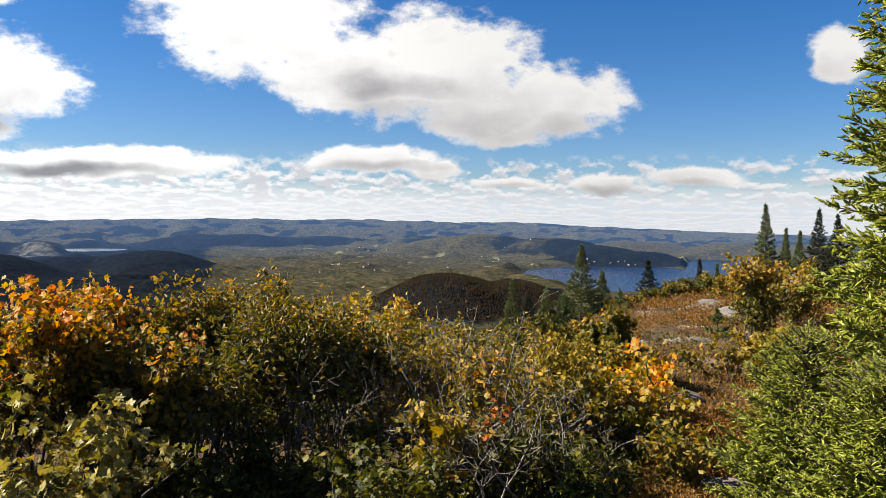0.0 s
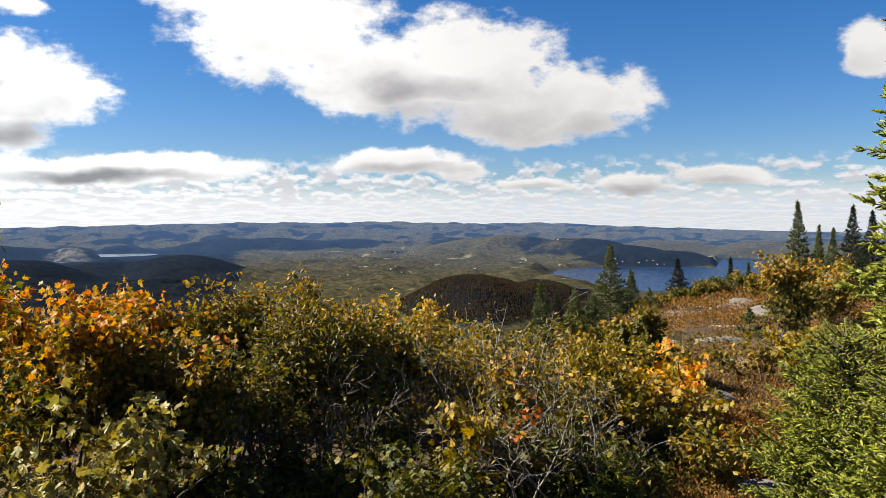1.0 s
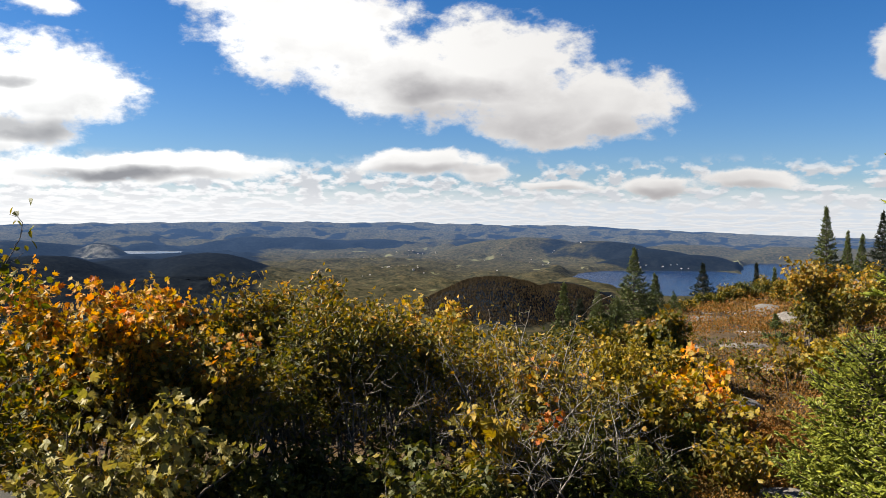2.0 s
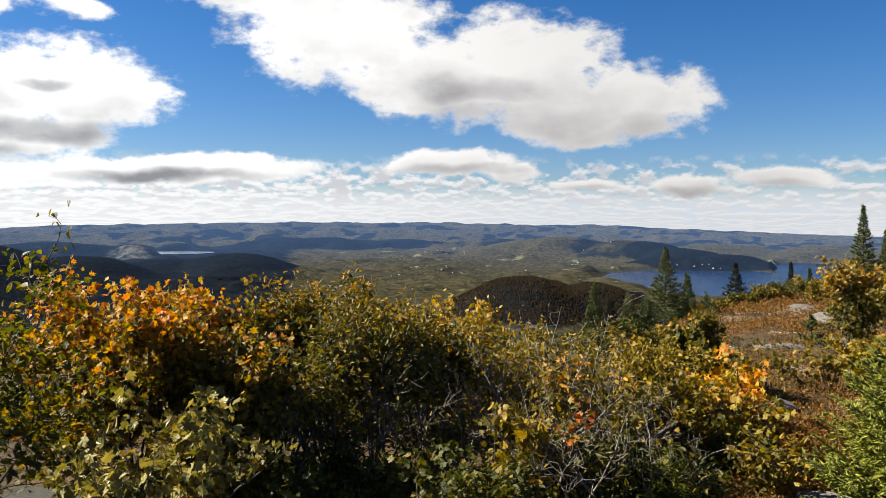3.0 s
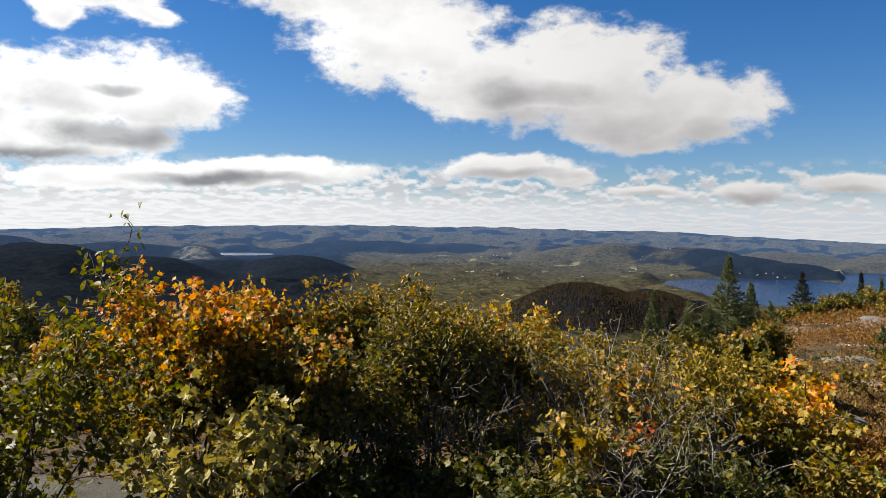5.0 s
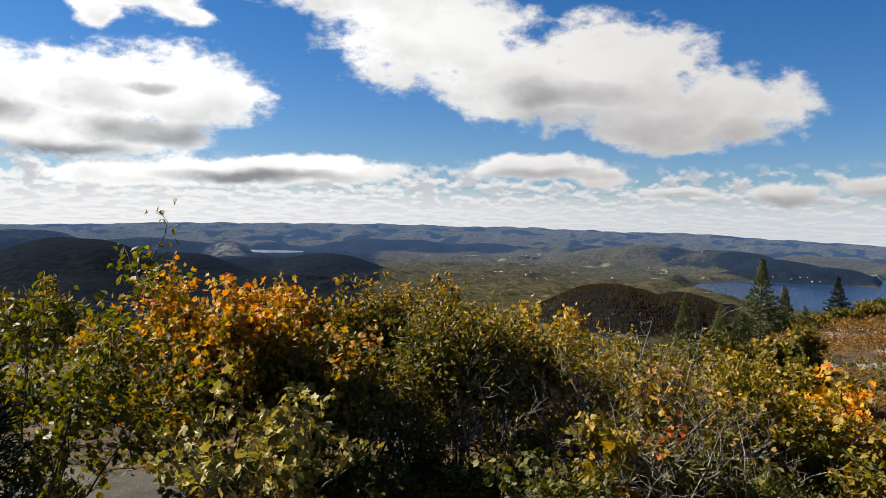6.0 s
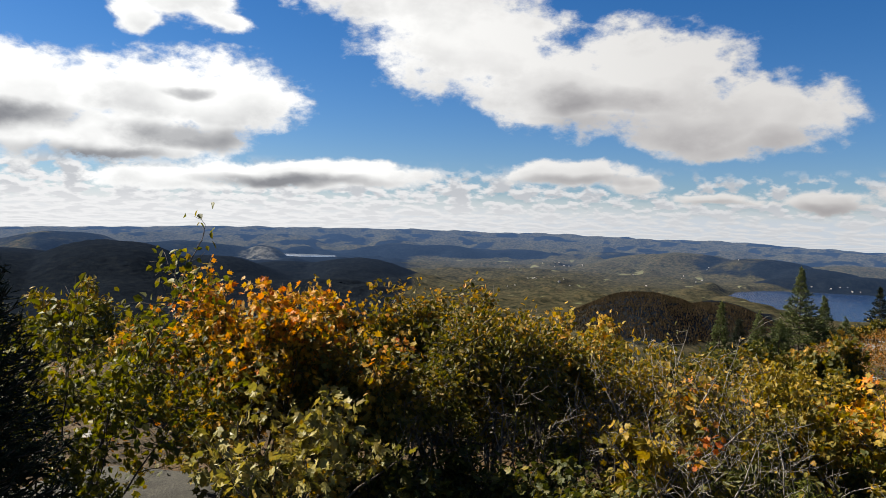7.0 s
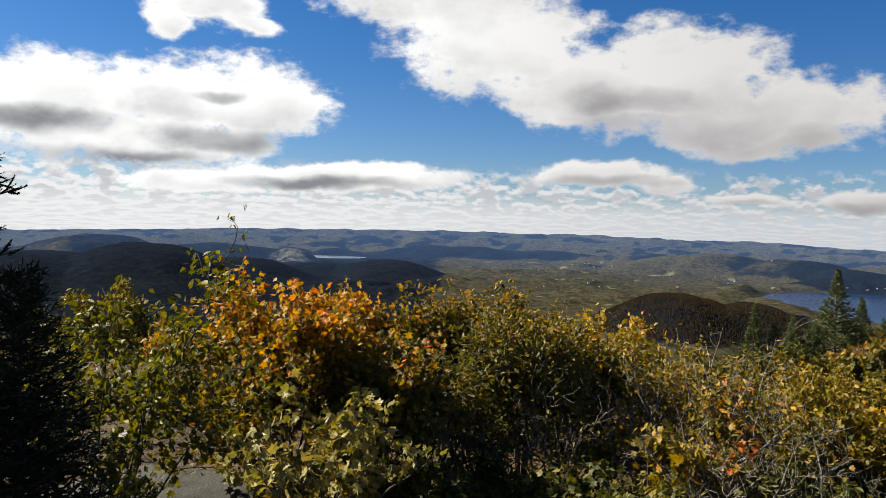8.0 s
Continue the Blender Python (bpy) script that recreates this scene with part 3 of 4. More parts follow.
def lake(spec, label, z):
    ca, cr, wa, wr = spec[:4]
    g = Geo()
    a = np.linspace(0, 2 * np.pi, 72, endpoint=False)
    rad = cr + (1.9 if z < WATER_Z + 1 else 1.12) * wr * np.sin(a)
    az = np.radians(ca + (1.7 if z < WATER_Z + 1 else 1.12) * wa * np.cos(a))
    v = np.c_[rad * np.sin(az), rad * np.cos(az), np.full(len(a), z)]
    c = toward(ca, 0, cr)
    v = np.vstack([v, [(c.x, c.y, z)]])
    k = len(a)
    g.add(v, np.array([(k, (i + 1) % k, i) for i in range(k)]))
    ob = new("water", g.mesh("water", [WATER if wr > 150 else POND]))
    return tagged(ob, label, "lake", kind="structure")


for spec, label in zip(LAKES, ("dark blue lake below the wooded headland", "narrow blue arm of the lake behind the headland", "pale distant lake beside the quarry hill",
                               "small pale pond in the valley", "small bright pond by the far village", "far pond under the blue ridge")):
    lake(spec, label, WATER_Z + spec[4])


# ---- plants ----
def unit(v):
    return v / (np.linalg.norm(v) + 1e-9)


def wander(rng, start, way, length, steps, bend=0.25, rise=0.0):
    """A bent line from start, as an array of points."""
    pts, d = [np.array(start, float)], unit(np.array(way, float))
    for _ in range(steps):
        d = unit(d + rng.normal(0, bend, 3) / math.sqrt(steps) + np.array([0, 0, rise / steps]))
        pts.append(pts[-1] + d * length / steps)
    return np.array(pts)


def leaves_along(rng, pts, count, size, droop=0.35, up=0.8, spread=0.03):
    """Places, turns and sizes of leaves along a twig."""
    k = rng.uniform(0.15, 1.0, count) * (len(pts) - 1)
    i = np.minimum(k.astype(int), len(pts) - 2)
    at = pts[i] + (pts[i + 1] - pts[i]) * (k - i)[:, None]
    d = pts[i + 1] - pts[i]
    d = d / (np.linalg.norm(d, axis=1)[:, None] + 1e-9)
    axis = d * 0.5 + rng.normal(0, 0.62, (count, 3)) - np.array([0, 0, droop])
    normal = rng.normal(0, 0.55, (count, 3)) + np.array([0, 0, up])
    at = at + rng.normal(0, spread, (count, 3))
    return at, frames_for(axis, normal), size * rng.uniform(0.6, 1.2, count)


def shrub(name, az, d, label, category, height=1.4, spread=0.55, stems=7, branches=8, twigs=5, leaves=8, leaf=OVAL, size=0.055,
          mats=(OLIVE, OLIVE), split=0.6, bark=BARK, seed=1, thick=0.011, start=0.32, lean=(0.0, 0.0), droop=0.35, up=0.8, group="shrubs along the summit edge", bare_tip=0.0, singles=0, leaders=0, bare_leaders=False, blend=0.07):
    """A many-stemmed shrub or sapling: wood with limbs and twigs, and a crown of single leaves.
    mats: leaves above and below the share `split` of the height."""
    rng = np.random.default_rng(seed)
    woods, lines, crown = [], [], Geo()
    tv, tt = leaf
    at, turn, sz = [], [], []
    for s in range(stems):
        wood = Geo()
        woods.append(wood)
        a = 2 * np.pi * (s * 0.382 + rng.uniform(-0.06, 0.06))
        out = np.array([math.cos(a), math.sin(a), 0.0])
        tilt = spread * math.sqrt((s + rng.uniform(0.2, 0.8)) / stems) / height
        h = height * rng.uniform(0.82, 1.06) * (1.0 - 0.24 * min(1.0, tilt * height / spread))
        way = out * tilt + np.array([lean[0], lean[1], 1.0])
        base = out * rng.uniform(0.0, 0.10)
        line = wander(rng, base - np.array([0, 0, 0.08]), way, h * math.sqrt(1 + tilt * tilt) + 0.08, 10, 0.55, 0.4)
        lines.append(line)
        r0 = thick * rng.uniform(0.7, 1.25)
        wood.tube(line, np.linspace(r0, r0 * 0.22, len(line)), 6)
        for b in range(branches):
            f = start + (0.99 - start) * (b + rng.uniform(0, 1)) / branches
            k = f * (len(line) - 1)
            i = min(int(k), len(line) - 2)
            p = line[i] + (line[i + 1] - line[i]) * (k - i)
            a2 = rng.uniform(0, 2 * np.pi)
            way2 = np.array([math.cos(a2), math.sin(a2), rng.uniform(0.25, 1.0)]) + 0.3 * out
            ln = height * (0.13 + 0.24 * (1 - f)) * rng.uniform(0.7, 1.3)
            limb = wander(rng, p, way2, ln, 6, 0.7, 0.5)
            r1 = r0 * (1 - 0.75 * f) * 0.6
            wood.tube(limb, np.linspace(r1, r1 * 0.35, len(limb)), 4)
            for w in range(twigs):
                q = limb[1 + int(rng.uniform(0, len(limb) - 1))]
                tw = wander(rng, q, rng.normal(0, 0.7, 3) + unit(limb[-1] - limb[0]) + np.array([0, 0, 0.25]), height * rng.uniform(0.06, 0.14), 2, 0.5)
                wood.tube(tw, np.linspace(0.0022, 0.0012, len(tw)), 3)
                if rng.uniform() < bare_tip:
                    continue
                got = leaves_along(rng, tw, leaves, size, droop, up)
                at.append(got[0]), turn.append(got[1]), sz.append(got[2])
        top = leaves_along(rng, line[-3:], leaves * 2, size, droop, up)
        if rng.uniform() > bare_tip or not at:
            at.append(top[0]), turn.append(top[1]), sz.append(top[2])
    # slender shoots that stand out over the crown
    for q in range(leaders):
        a = 2 * np.pi * (q * 0.382 + rng.uniform(0, 0.2))
        foot = lines[q % stems][rng.integers(7, 10)]
        line = wander(rng, foot, np.array([0.25 * math.cos(a), 0.25 * math.sin(a), 1.0]), height * rng.uniform(0.16, 0.28), 6, 0.3, 0.2)
        woods[q % stems].tube(line, np.linspace(0.0045, 0.0015, len(line)), 4)
        for k in range(1, len(line)):
            tw = wander(rng, line[k], rng.normal(0, 0.6, 3) + np.array([0, 0, 0.7]), height * rng.uniform(0.03, 0.08), 2, 0.4)
            woods[q % stems].tube(tw, np.linspace(0.002, 0.0011, len(tw)), 3)
            got = leaves_along(rng, tw, 1 if bare_leaders else leaves - 2, size, droop, up)
            at.append(got[0]), turn.append(got[1]), sz.append(got[2])
    at, turn, sz = np.vstack(at), np.concatenate(turn), np.concatenate(sz)
    p = on_ground(az, d)
    near = np.argsort(at @ np.array([p.x, p.y, -0.6 * d]))[:singles]
    picked = (at[near], turn[near], sz[near])
    rest = np.setdiff1d(np.arange(len(at)), near)
    at, turn, sz = at[rest], turn[rest], sz[rest]
    high = at[:, 2] + rng.normal(0, blend * height, len(at)) > split * height
    crown.scatter(tv, tt, at[high], turn[high], sz[high], 0)
    crown.scatter(tv, tt, at[~high], turn[~high], sz[~high], 1)
    ob = thing(name, Matrix.Translation(p), label, category, group)
    if singles:
        g = Geo()
        g.add(*leaf)
        blade = g.mesh("leaf", [mats[0]])
        for q, m3, w in zip(*picked):
            one = new("leaf", blade)
            one.parent = ob
            one.matrix_basis = Matrix.Translation(q) @ (Matrix(m3.tolist()).to_4x4() @ Matrix.Diagonal((w, w, w, 1)))
    for wood in woods:
        part("stem", wood, [bark], ob)
    part("crown", crown, list(mats), ob)
    return ob


def shoot_template(rng, needles, width=0.012, reach=0.16, body=0.055):
    """One spruce shoot, a unit long along y, with needles all round."""
    v, t = [], []
    k = 0
    for i in range(needles):
        y = (i + rng.uniform(0, 1)) / needles
        a = rng.uniform(0, 2 * np.pi)
        out = np.array([math.cos(a), 0.0, math.sin(a)])
        side = np.cross(out, np.array([0, 1.0, 0]))
        base = np.array([0, y * 0.95, 0])
        n = reach * rng.uniform(0.75, 1.15) * (1.0 - 0.35 * y)
        tip = base + out * n * 0.85 + np.array([0, n * 0.75, 0])
        v += [base + side * width, base - side * width, tip]
        t.append((k, k + 1, k + 2))
        k += 3
    for ring, (y, r) in enumerate(((0.0, 0.04), (0.45, body))):
        for q in range(4):
            v.append(np.array([r * math.cos(q * 1.5708 + ring), y, r * math.sin(q * 1.5708 + ring)]))
    v.append(np.array([0, 1.0, 0]))
    for q in range(4):
        i, j = k + q, k + (q + 1) % 4
        t += [(i, j, j + 4), (i, j + 4, i + 4), (i + 4, j + 4, k + 8)]
    return np.array(v), np.array(t)


def spruce_parts(height, radius, seed, whorl=0.22, per=6, shoot=0.11, needles=70, width=0.012, reach=0.17, gap=0.05, low=0.06, droop=0.15, lush=1.0, mats=NEEDLE, narrow=1.0, body=0.055):
    rng = np.random.default_rng(seed)
    wood, crown = Geo(), Geo()
    trunk = wander(rng, (0, 0, -0.1), (0, 0, 1), height + 0.1, 12, 0.03, 0.3)
    r0 = 0.011 * height + 0.006
    wood.tube(trunk, np.linspace(r0, 0.004, len(trunk)), 7)
    kinds = [shoot_template(rng, needles, width, reach, body) for _ in range(3)]
    at, axis, size = [], [], []
    z = low * height
    while z < height * 0.985:
        f = z / height
        reach_out = radius * (1 - f) ** narrow * min(1.0, 0.55 + 2.2 * f) + 0.012
        a0 = rng.uniform(0, 6.28)
        for b in range(per):
            a = a0 + 6.283 * b / per + rng.normal(0, 0.25)
            ln = reach_out * rng.uniform(0.8, 1.08)
            out = np.array([math.cos(a), math.sin(a), 0.0])
            k = f * (len(trunk) - 1)
            i = min(int(k), len(trunk) - 2)
            p = trunk[i] + (trunk[i + 1] - trunk[i]) * (k - i) + np.array([0, 0, rng.normal(0, 0.25 * whorl)])
            limb = wander(rng, p, out + np.array([0, 0, -droop + 0.5 * f]), ln, 6, 0.12, 0.45)
            wood.tube(limb, np.linspace(0.004 + 0.008 * ln, 0.0025, len(limb)), 4)
            side = np.cross(out, (0, 0, 1.0))
            count = 3 + int(lush * ln / gap)
            for c in range(count):
                g = 0.16 + 0.84 * (c + rng.uniform(0, 1)) / count
                k2 = g * (len(limb) - 1)
                j = min(int(k2), len(limb) - 2)
                q = limb[j] + (limb[j + 1] - limb[j]) * (k2 - j)
                if rng.uniform() < 0.6:
                    at.append(q), axis.append(out * 0.8 + rng.normal(0, 0.3, 3) + np.array([0, 0, 0.6])), size.append(shoot * rng.uniform(0.6, 1.0))
                for sgn in (-1, 1):
                    w = out * 0.75 + sgn * side * rng.uniform(0.5, 1.0) + np.array([0, 0, rng.normal(0.02, 0.22)])
                    sub = min((1 - g) * ln * 0.5, 0.3 + 0.1 * ln) * rng.uniform(0.5, 1.1)
                    way = unit(w)
                    steps = max(1, int(sub / (shoot * 0.7)) + 1)
                    for e in range(steps):
                        at.append(q + way * e * shoot * 0.7 + rng.normal(0, 0.008, 3))
                        axis.append(way + rng.normal(0, 0.38, 3) + np.array([0, 0, 0.15]))
                        size.append(shoot * rng.uniform(0.75, 1.25))
            at.append(limb[-2]), axis.append(limb[-1] - limb[-2] + np.array([0, 0, 0.02])), size.append(shoot * 1.05)
        z += whorl * (0.75 + 0.5 * rng.uniform()) * (1.0 - 0.62 * f)
    for e in range(4):
        at.append(trunk[-1] - np.array([0, 0, 0.06 * e * height / 3])), axis.append(np.array([rng.normal(0, 0.12), rng.normal(0, 0.12), 1.0])), size.append(shoot * 1.1)
    at, axis, size = np.array(at), np.array(axis), np.array(size)
    size = size * (1.0 - 0.5 * np.clip(at[:, 2] / height, 0, 1) ** 2)
    turn = frames_for(axis, rng.normal(0, 1, (len(at), 3)) + np.array([0, 0, 0.5]))
    kind = rng.integers(0, 3, len(at))
    for q in range(3):
        crown.scatter(*kinds[q], at[kind == q], turn[kind == q], size[kind == q])
    return wood, crown, mats


def spruce(az, d, label, seed, group="spruces on the summit", dz=0.0, lean=0.0, **kw):
    wood, crown, mat = spruce_parts(seed=seed, **kw)
    ob = thing("spruce_tree", Matrix.Translation(on_ground(az, d, dz)) @ pose(0, 0, 0, 0, lean, 0), label, "spruce", group)
    part("trunk", wood, [BARK_SPRUCE], ob)
    part("crown", crown, [mat], ob)
    return ob


def boulder(az, d, size, label, seed, dz=0.0, turn=0.0, rough=0.22, category="rock", name="rock_outcrop", mat=GRANITE):
    """A weathered granite hump, half sunk in the soil, with cracked faces."""
    rng = np.random.default_rng(seed)
    bm = bmesh.new()
    bmesh.ops.create_icosphere(bm, subdivisions=4, radius=1.0)
    for _ in range(7):
        w = Vector(rng.normal(0, 1, 3)).normalized()
        cut = rng.uniform(0.62, 0.86)
        for v in bm.verts:
            over = v.co.dot(w) - cut
            if over > 0:
                v.co -= w * over * 0.85
    for v in bm.verts:
        q = v.co * 1.6 + Vector((seed * 3.1, 0, 0))
        v.co *= 1.0 + rough * (noise.fractal(q, 1.0, 2.0, 4) * 0.5)
        crack = abs(noise.noise(v.co * 2.3 + Vector((0, seed, 0))))
        v.co *= 1.0 - 0.06 * max(0.0, 0.12 - crack) / 0.12
        v.co = Vector((v.co.x * size[0], v.co.y * size[1], v.co.z * size[2]))
    for f in bm.faces:
        f.smooth = True
    me = bpy.data.meshes.new(name)
    bm.to_mesh(me)
    bm.free()
    me.materials.append(mat)
    ob = new(name, me)
    ob.matrix_world = Matrix.Translation(on_ground(az, d, dz)) @ pose(0, 0, 0, 0, 0, turn)
    return tagged(ob, label, category, "granite outcrops")


# rocks
boulder(-36.9, 4.85, (0.90, 0.74, 0.20), "grey granite slab, flat and cracked, beside the maple", 5, -0.05, 25, 0.12, mat=SLAB)
for az, d, size, seed, turn in ((17.2, 7.0, (0.34, 0.24, 0.13), 7, 20), (16.3, 7.5, (0.22, 0.2, 0.08), 8, 70), (20.9, 13.2, (0.30, 0.34, 0.22), 9, 10), (25.4, 20.4, (1.1, 0.8, 0.4), 10, 40),
                                (19.1, 15.4, (0.75, 0.4, 0.15), 12, 60), (15.3, 13.6, (0.95, 0.3, 0.09), 13, 15), (21.4, 5.0, (0.36, 0.22, 0.07), 14, 0),
                                (24.4, 10.0, (0.34, 0.25, 0.16), 15, 30), (23.0, 9.2, (0.3, 0.2, 0.12), 16, 120), (28.0, 24.0, (1.4, 0.8, 0.5), 17, 5), (19.6, 9.4, (0.5, 0.3, 0.1), 18, 80), (22.6, 15.5, (0.7, 0.4, 0.16), 19, 35), (17.9, 10.8, (0.42, 0.2, 0.08), 20, 10)):
    boulder(az, d, size, "weathered pale granite hump among dry heath", seed, -0.02, turn)


def bush(name, az, d, top, half, label, category, **kw):
    """A shrub whose top stands at an elevation of `top` and whose crown reaches `half` to either side, in degrees."""
    height = EYE + d * math.tan(radians(top)) - on_ground(az, d).z
    height *= 1.07
    return shrub(name, az, d, label, category, height, max(0.08, d * math.tan(radians(half)) - 0.14 * height), **kw)


# maples on the edge, orange only at the top
MAPLE = dict(branches=10, twigs=7, leaves=10, leaf=LOBED, size=0.047, mats=(ORANGE, MAPLE_MIX), split=0.72, up=0.3, blend=0.11, start=0.36, droop=0.5)
bush("maple_sapling", -30.2, 5.0, -4.9, 3.4, "maple sapling with ragged orange top over olive leaves", "maple", stems=8, seed=11, leaders=2, **MAPLE)
bush("maple_sapling", -27.3, 4.7, -4.4, 3.6, "maple sapling, orange and gold above green leaves", "maple", stems=9, seed=12, leaders=4, **MAPLE)
bush("maple_sapling", -23.3, 4.9, -5.1, 3.4, "maple sapling with deep orange tips", "maple", stems=8, seed=16, leaders=4, **MAPLE)
LOW_MAPLE = dict(branches=6, twigs=4, leaves=5, leaf=LOBED, size=0.056, mats=(PALE, MAPLE_MIX), split=0.5, up=0.3, blend=0.2, start=0.3, droop=0.55)
bush("maple_sapling", -27.5, 3.8, -12.8, 2.2, "low maple with large pale yellow-green leaves", "maple", stems=5, seed=14, singles=150, **LOW_MAPLE)
bush("maple_sapling", -25.6, 3.7, -11.8, 2.6, "low maple with pale green and cream leaves", "maple", stems=6, seed=15, singles=150, **LOW_MAPLE)
bush("maple_sapling", -22.8, 4.1, -12.2, 2.2, "low maple, pale leaves with some orange ones", "maple", stems=5, seed=17, singles=120, **LOW_MAPLE)
# the olive shrubs of the middle, bare and dark below
MIDDLE = dict(branches=11, twigs=7, leaves=9, leaf=OVAL, size=0.042, mats=(GOLD, LEAF_MIX), split=0.86, start=0.56, up=0.3, blend=0.1, bark=BARK_GREY, thick=0.012)
bush("serviceberry_shrub", -17.6, 5.1, -5.4, 2.9, "dense shrub with small olive and gold leaves", "shrub", stems=9, seed=21, leaders=2, **MIDDLE)
bush("serviceberry_shrub", -14.4, 5.0, -4.5, 3.0, "tall shrub with gold-tipped olive leaves", "shrub", stems=9, seed=22, leaders=3, **MIDDLE)
bush("serviceberry_shrub", -10.9, 5.2, -5.5, 2.9, "olive shrub with grey crooked stems", "shrub", stems=9, seed=23, leaders=3, **MIDDLE)
bush("serviceberry_shrub", -7.6, 5.4, -7.0, 2.3, "lower olive shrub with gold tips", "shrub", stems=8, seed=35, **MIDDLE)
bush("maple_sapling", -4.6, 6.2, -5.9, 2.2, "small maple with golden orange crown", "maple", stems=7, branches=8, twigs=6, leaves=9, leaf=LOBED, size=0.046, mats=(YELLOW, OLIVE), split=0.78, seed=24, up=0.35, leaders=2, blend=0.09)
SPARSE = dict(branches=8, twigs=6, leaves=5, leaf=OVAL, size=0.042, split=0.6, up=0.4)
bush("chokecherry_shrub", -2.0, 5.3, -7.8, 2.5, "yellow-green shrub with thin grey twigs", "shrub", stems=8, mats=(LEMON, OLIVE), bark=BARK_PALE, seed=36, bare_tip=0.25, **SPARSE)
bush("chokecherry_shrub", 1.6, 4.9, -6.6, 2.6, "sparse shrub with pale bare twigs above olive leaves", "shrub", stems=7, mats=(OLIVE, OLIVE), bark=BARK_PALE, seed=26, bare_tip=0.3, leaders=4, bare_leaders=True, **SPARSE)
bush("chokecherry_shrub", 4.8, 5.2, -8.0, 2.6, "yellowing shrub with thin grey twigs", "shrub", stems=8, mats=(OLIVE, LEMON), bark=BARK_PALE, seed=27, bare_tip=0.3, leaders=3, bare_leaders=True, **SPARSE)
bush("dead_shrub", 6.9, 4.7, -5.0, 1.0, "bare dead shrub with bleached grey branches", "shrub", stems=2, branches=4, twigs=2, leaves=2, leaf=OVAL, size=0.04, mats=(OLIVE, OLIVE), bark=BARK_PALE, seed=28, bare_tip=0.97, thick=0.008)
bush("dead_shrub", 8.8, 5.0, -9.0, 0.8, "short bleached stub of a dead shrub", "shrub", stems=2, branches=3, twigs=2, leaves=2, leaf=OVAL, size=0.04, mats=(OLIVE, OLIVE), bark=BARK_PALE, seed=37, bare_tip=0.97, thick=0.012)
bush("dead_shrub", 3.4, 4.1, -12.6, 1.8, "forked pale dead branches standing before the shrubs", "shrub", stems=3, branches=4, twigs=3, leaves=2, leaf=OVAL, size=0.04, mats=(OLIVE, OLIVE), bark=BARK_PALE, seed=38, bare_tip=0.97, thick=0.008)
for az, d, top, half, seed in ((0.4, 4.3, -11.0, 1.8, 171), (7.4, 4.3, -12.0, 1.6, 172), (-5.4, 4.6, -10.0, 1.8, 173), (-9.4, 4.6, -9.6, 2.2, 174), (-15.2, 4.6, -9.8, 2.2, 175), (10.2, 4.7, -11.6, 1.2, 176)):
    bush("dead_shrub", az, d, top, half, "thin leafless shrub with crooked grey twigs", "shrub", stems=4, branches=6, twigs=4, leaves=3, leaf=OVAL, size=0.04, mats=(OLIVE, OLIVE), bark=BARK_PALE if az > -3 else BARK_GREY, seed=seed, bare_tip=0.9, thick=0.008)
bush("maple_sapling", -2.2, 4.3, -12.7, 1.5, "small maple with large lemon yellow leaves", "maple", stems=3, branches=5, twigs=4, leaves=5, leaf=LOBED, size=0.068, mats=(LEMON, LEMON), seed=25, up=0.3, singles=100)
bush("maple_sapling", 5.2, 4.8, -10.9, 1.9, "low maple with orange and gold leaves among twigs", "maple", stems=5, branches=6, twigs=4, leaves=5, leaf=LOBED, size=0.056, mats=(ORANGE, OLIVE), split=0.8, seed=39, up=0.35)
bush("maple_sapling", 2.5, 4.3, -13.9, 0.9, "tiny maple with rust-orange leaves", "maple", stems=2, branches=4, twigs=3, leaves=4, leaf=LOBED, size=0.056, mats=(RED, OLIVE), split=0.7, seed=57, up=0.35)
LEAFY = dict(branches=9, twigs=6, leaves=10, leaf=OVAL, split=0.55, up=0.4, start=0.22, blend=0.14)
bush("serviceberry_shrub", 8.6, 5.9, -9.0, 2.2, "olive and gold shrub with dense small leaves", "shrub", stems=8, size=0.044, mats=(LEMON, GREEN), seed=29, **LEAFY)
bush("serviceberry_shrub", 12.2, 7.4, -6.5, 2.1, "rounded yellow-green shrub on the slope's edge", "shrub", stems=9, size=0.05, mats=(MAPLE_MIX, GREEN), seed=30, **{**LEAFY, "leaf": LOBED})
bush("serviceberry_shrub", 10.2, 6.8, -7.9, 1.9, "rounded green shrub with yellow tips", "shrub", stems=8, size=0.046, mats=(LEMON, GREEN), seed=58, **LEAFY)
bush("maple_sapling", 10.8, 5.3, -10.6, 1.9, "low maple with golden orange leaves", "maple", stems=6, branches=7, twigs=5, leaves=6, leaf=LOBED, size=0.054, mats=(LEMON, OLIVE), split=0.72, seed=31, up=0.35)
bush("maple_sapling", 15.6, 6.4, -8.3, 1.25, "slender maple glowing orange in the sun", "maple", stems=3, branches=7, twigs=4, leaves=7, leaf=LOBED, size=0.062, mats=(BRIGHT, BRIGHT), split=0.5, seed=32, up=0.3, start=0.25)
bush("maple_sapling", 14.6, 6.0, -10.6, 1.0, "low gold maple sapling beside the rock", "maple", stems=3, branches=6, twigs=4, leaves=5, leaf=LOBED, size=0.058, mats=(BRIGHT, LEMON), split=0.6, seed=59, up=0.3)
bush("maple_sapling", 18.3, 5.5, -8.6, 1.1, "thin sapling with bright yellow leaves", "maple", stems=3, branches=7, twigs=3, leaves=4, leaf=LOBED, size=0.054, mats=(LEMON, LEMON), seed=33, up=0.3, start=0.15)
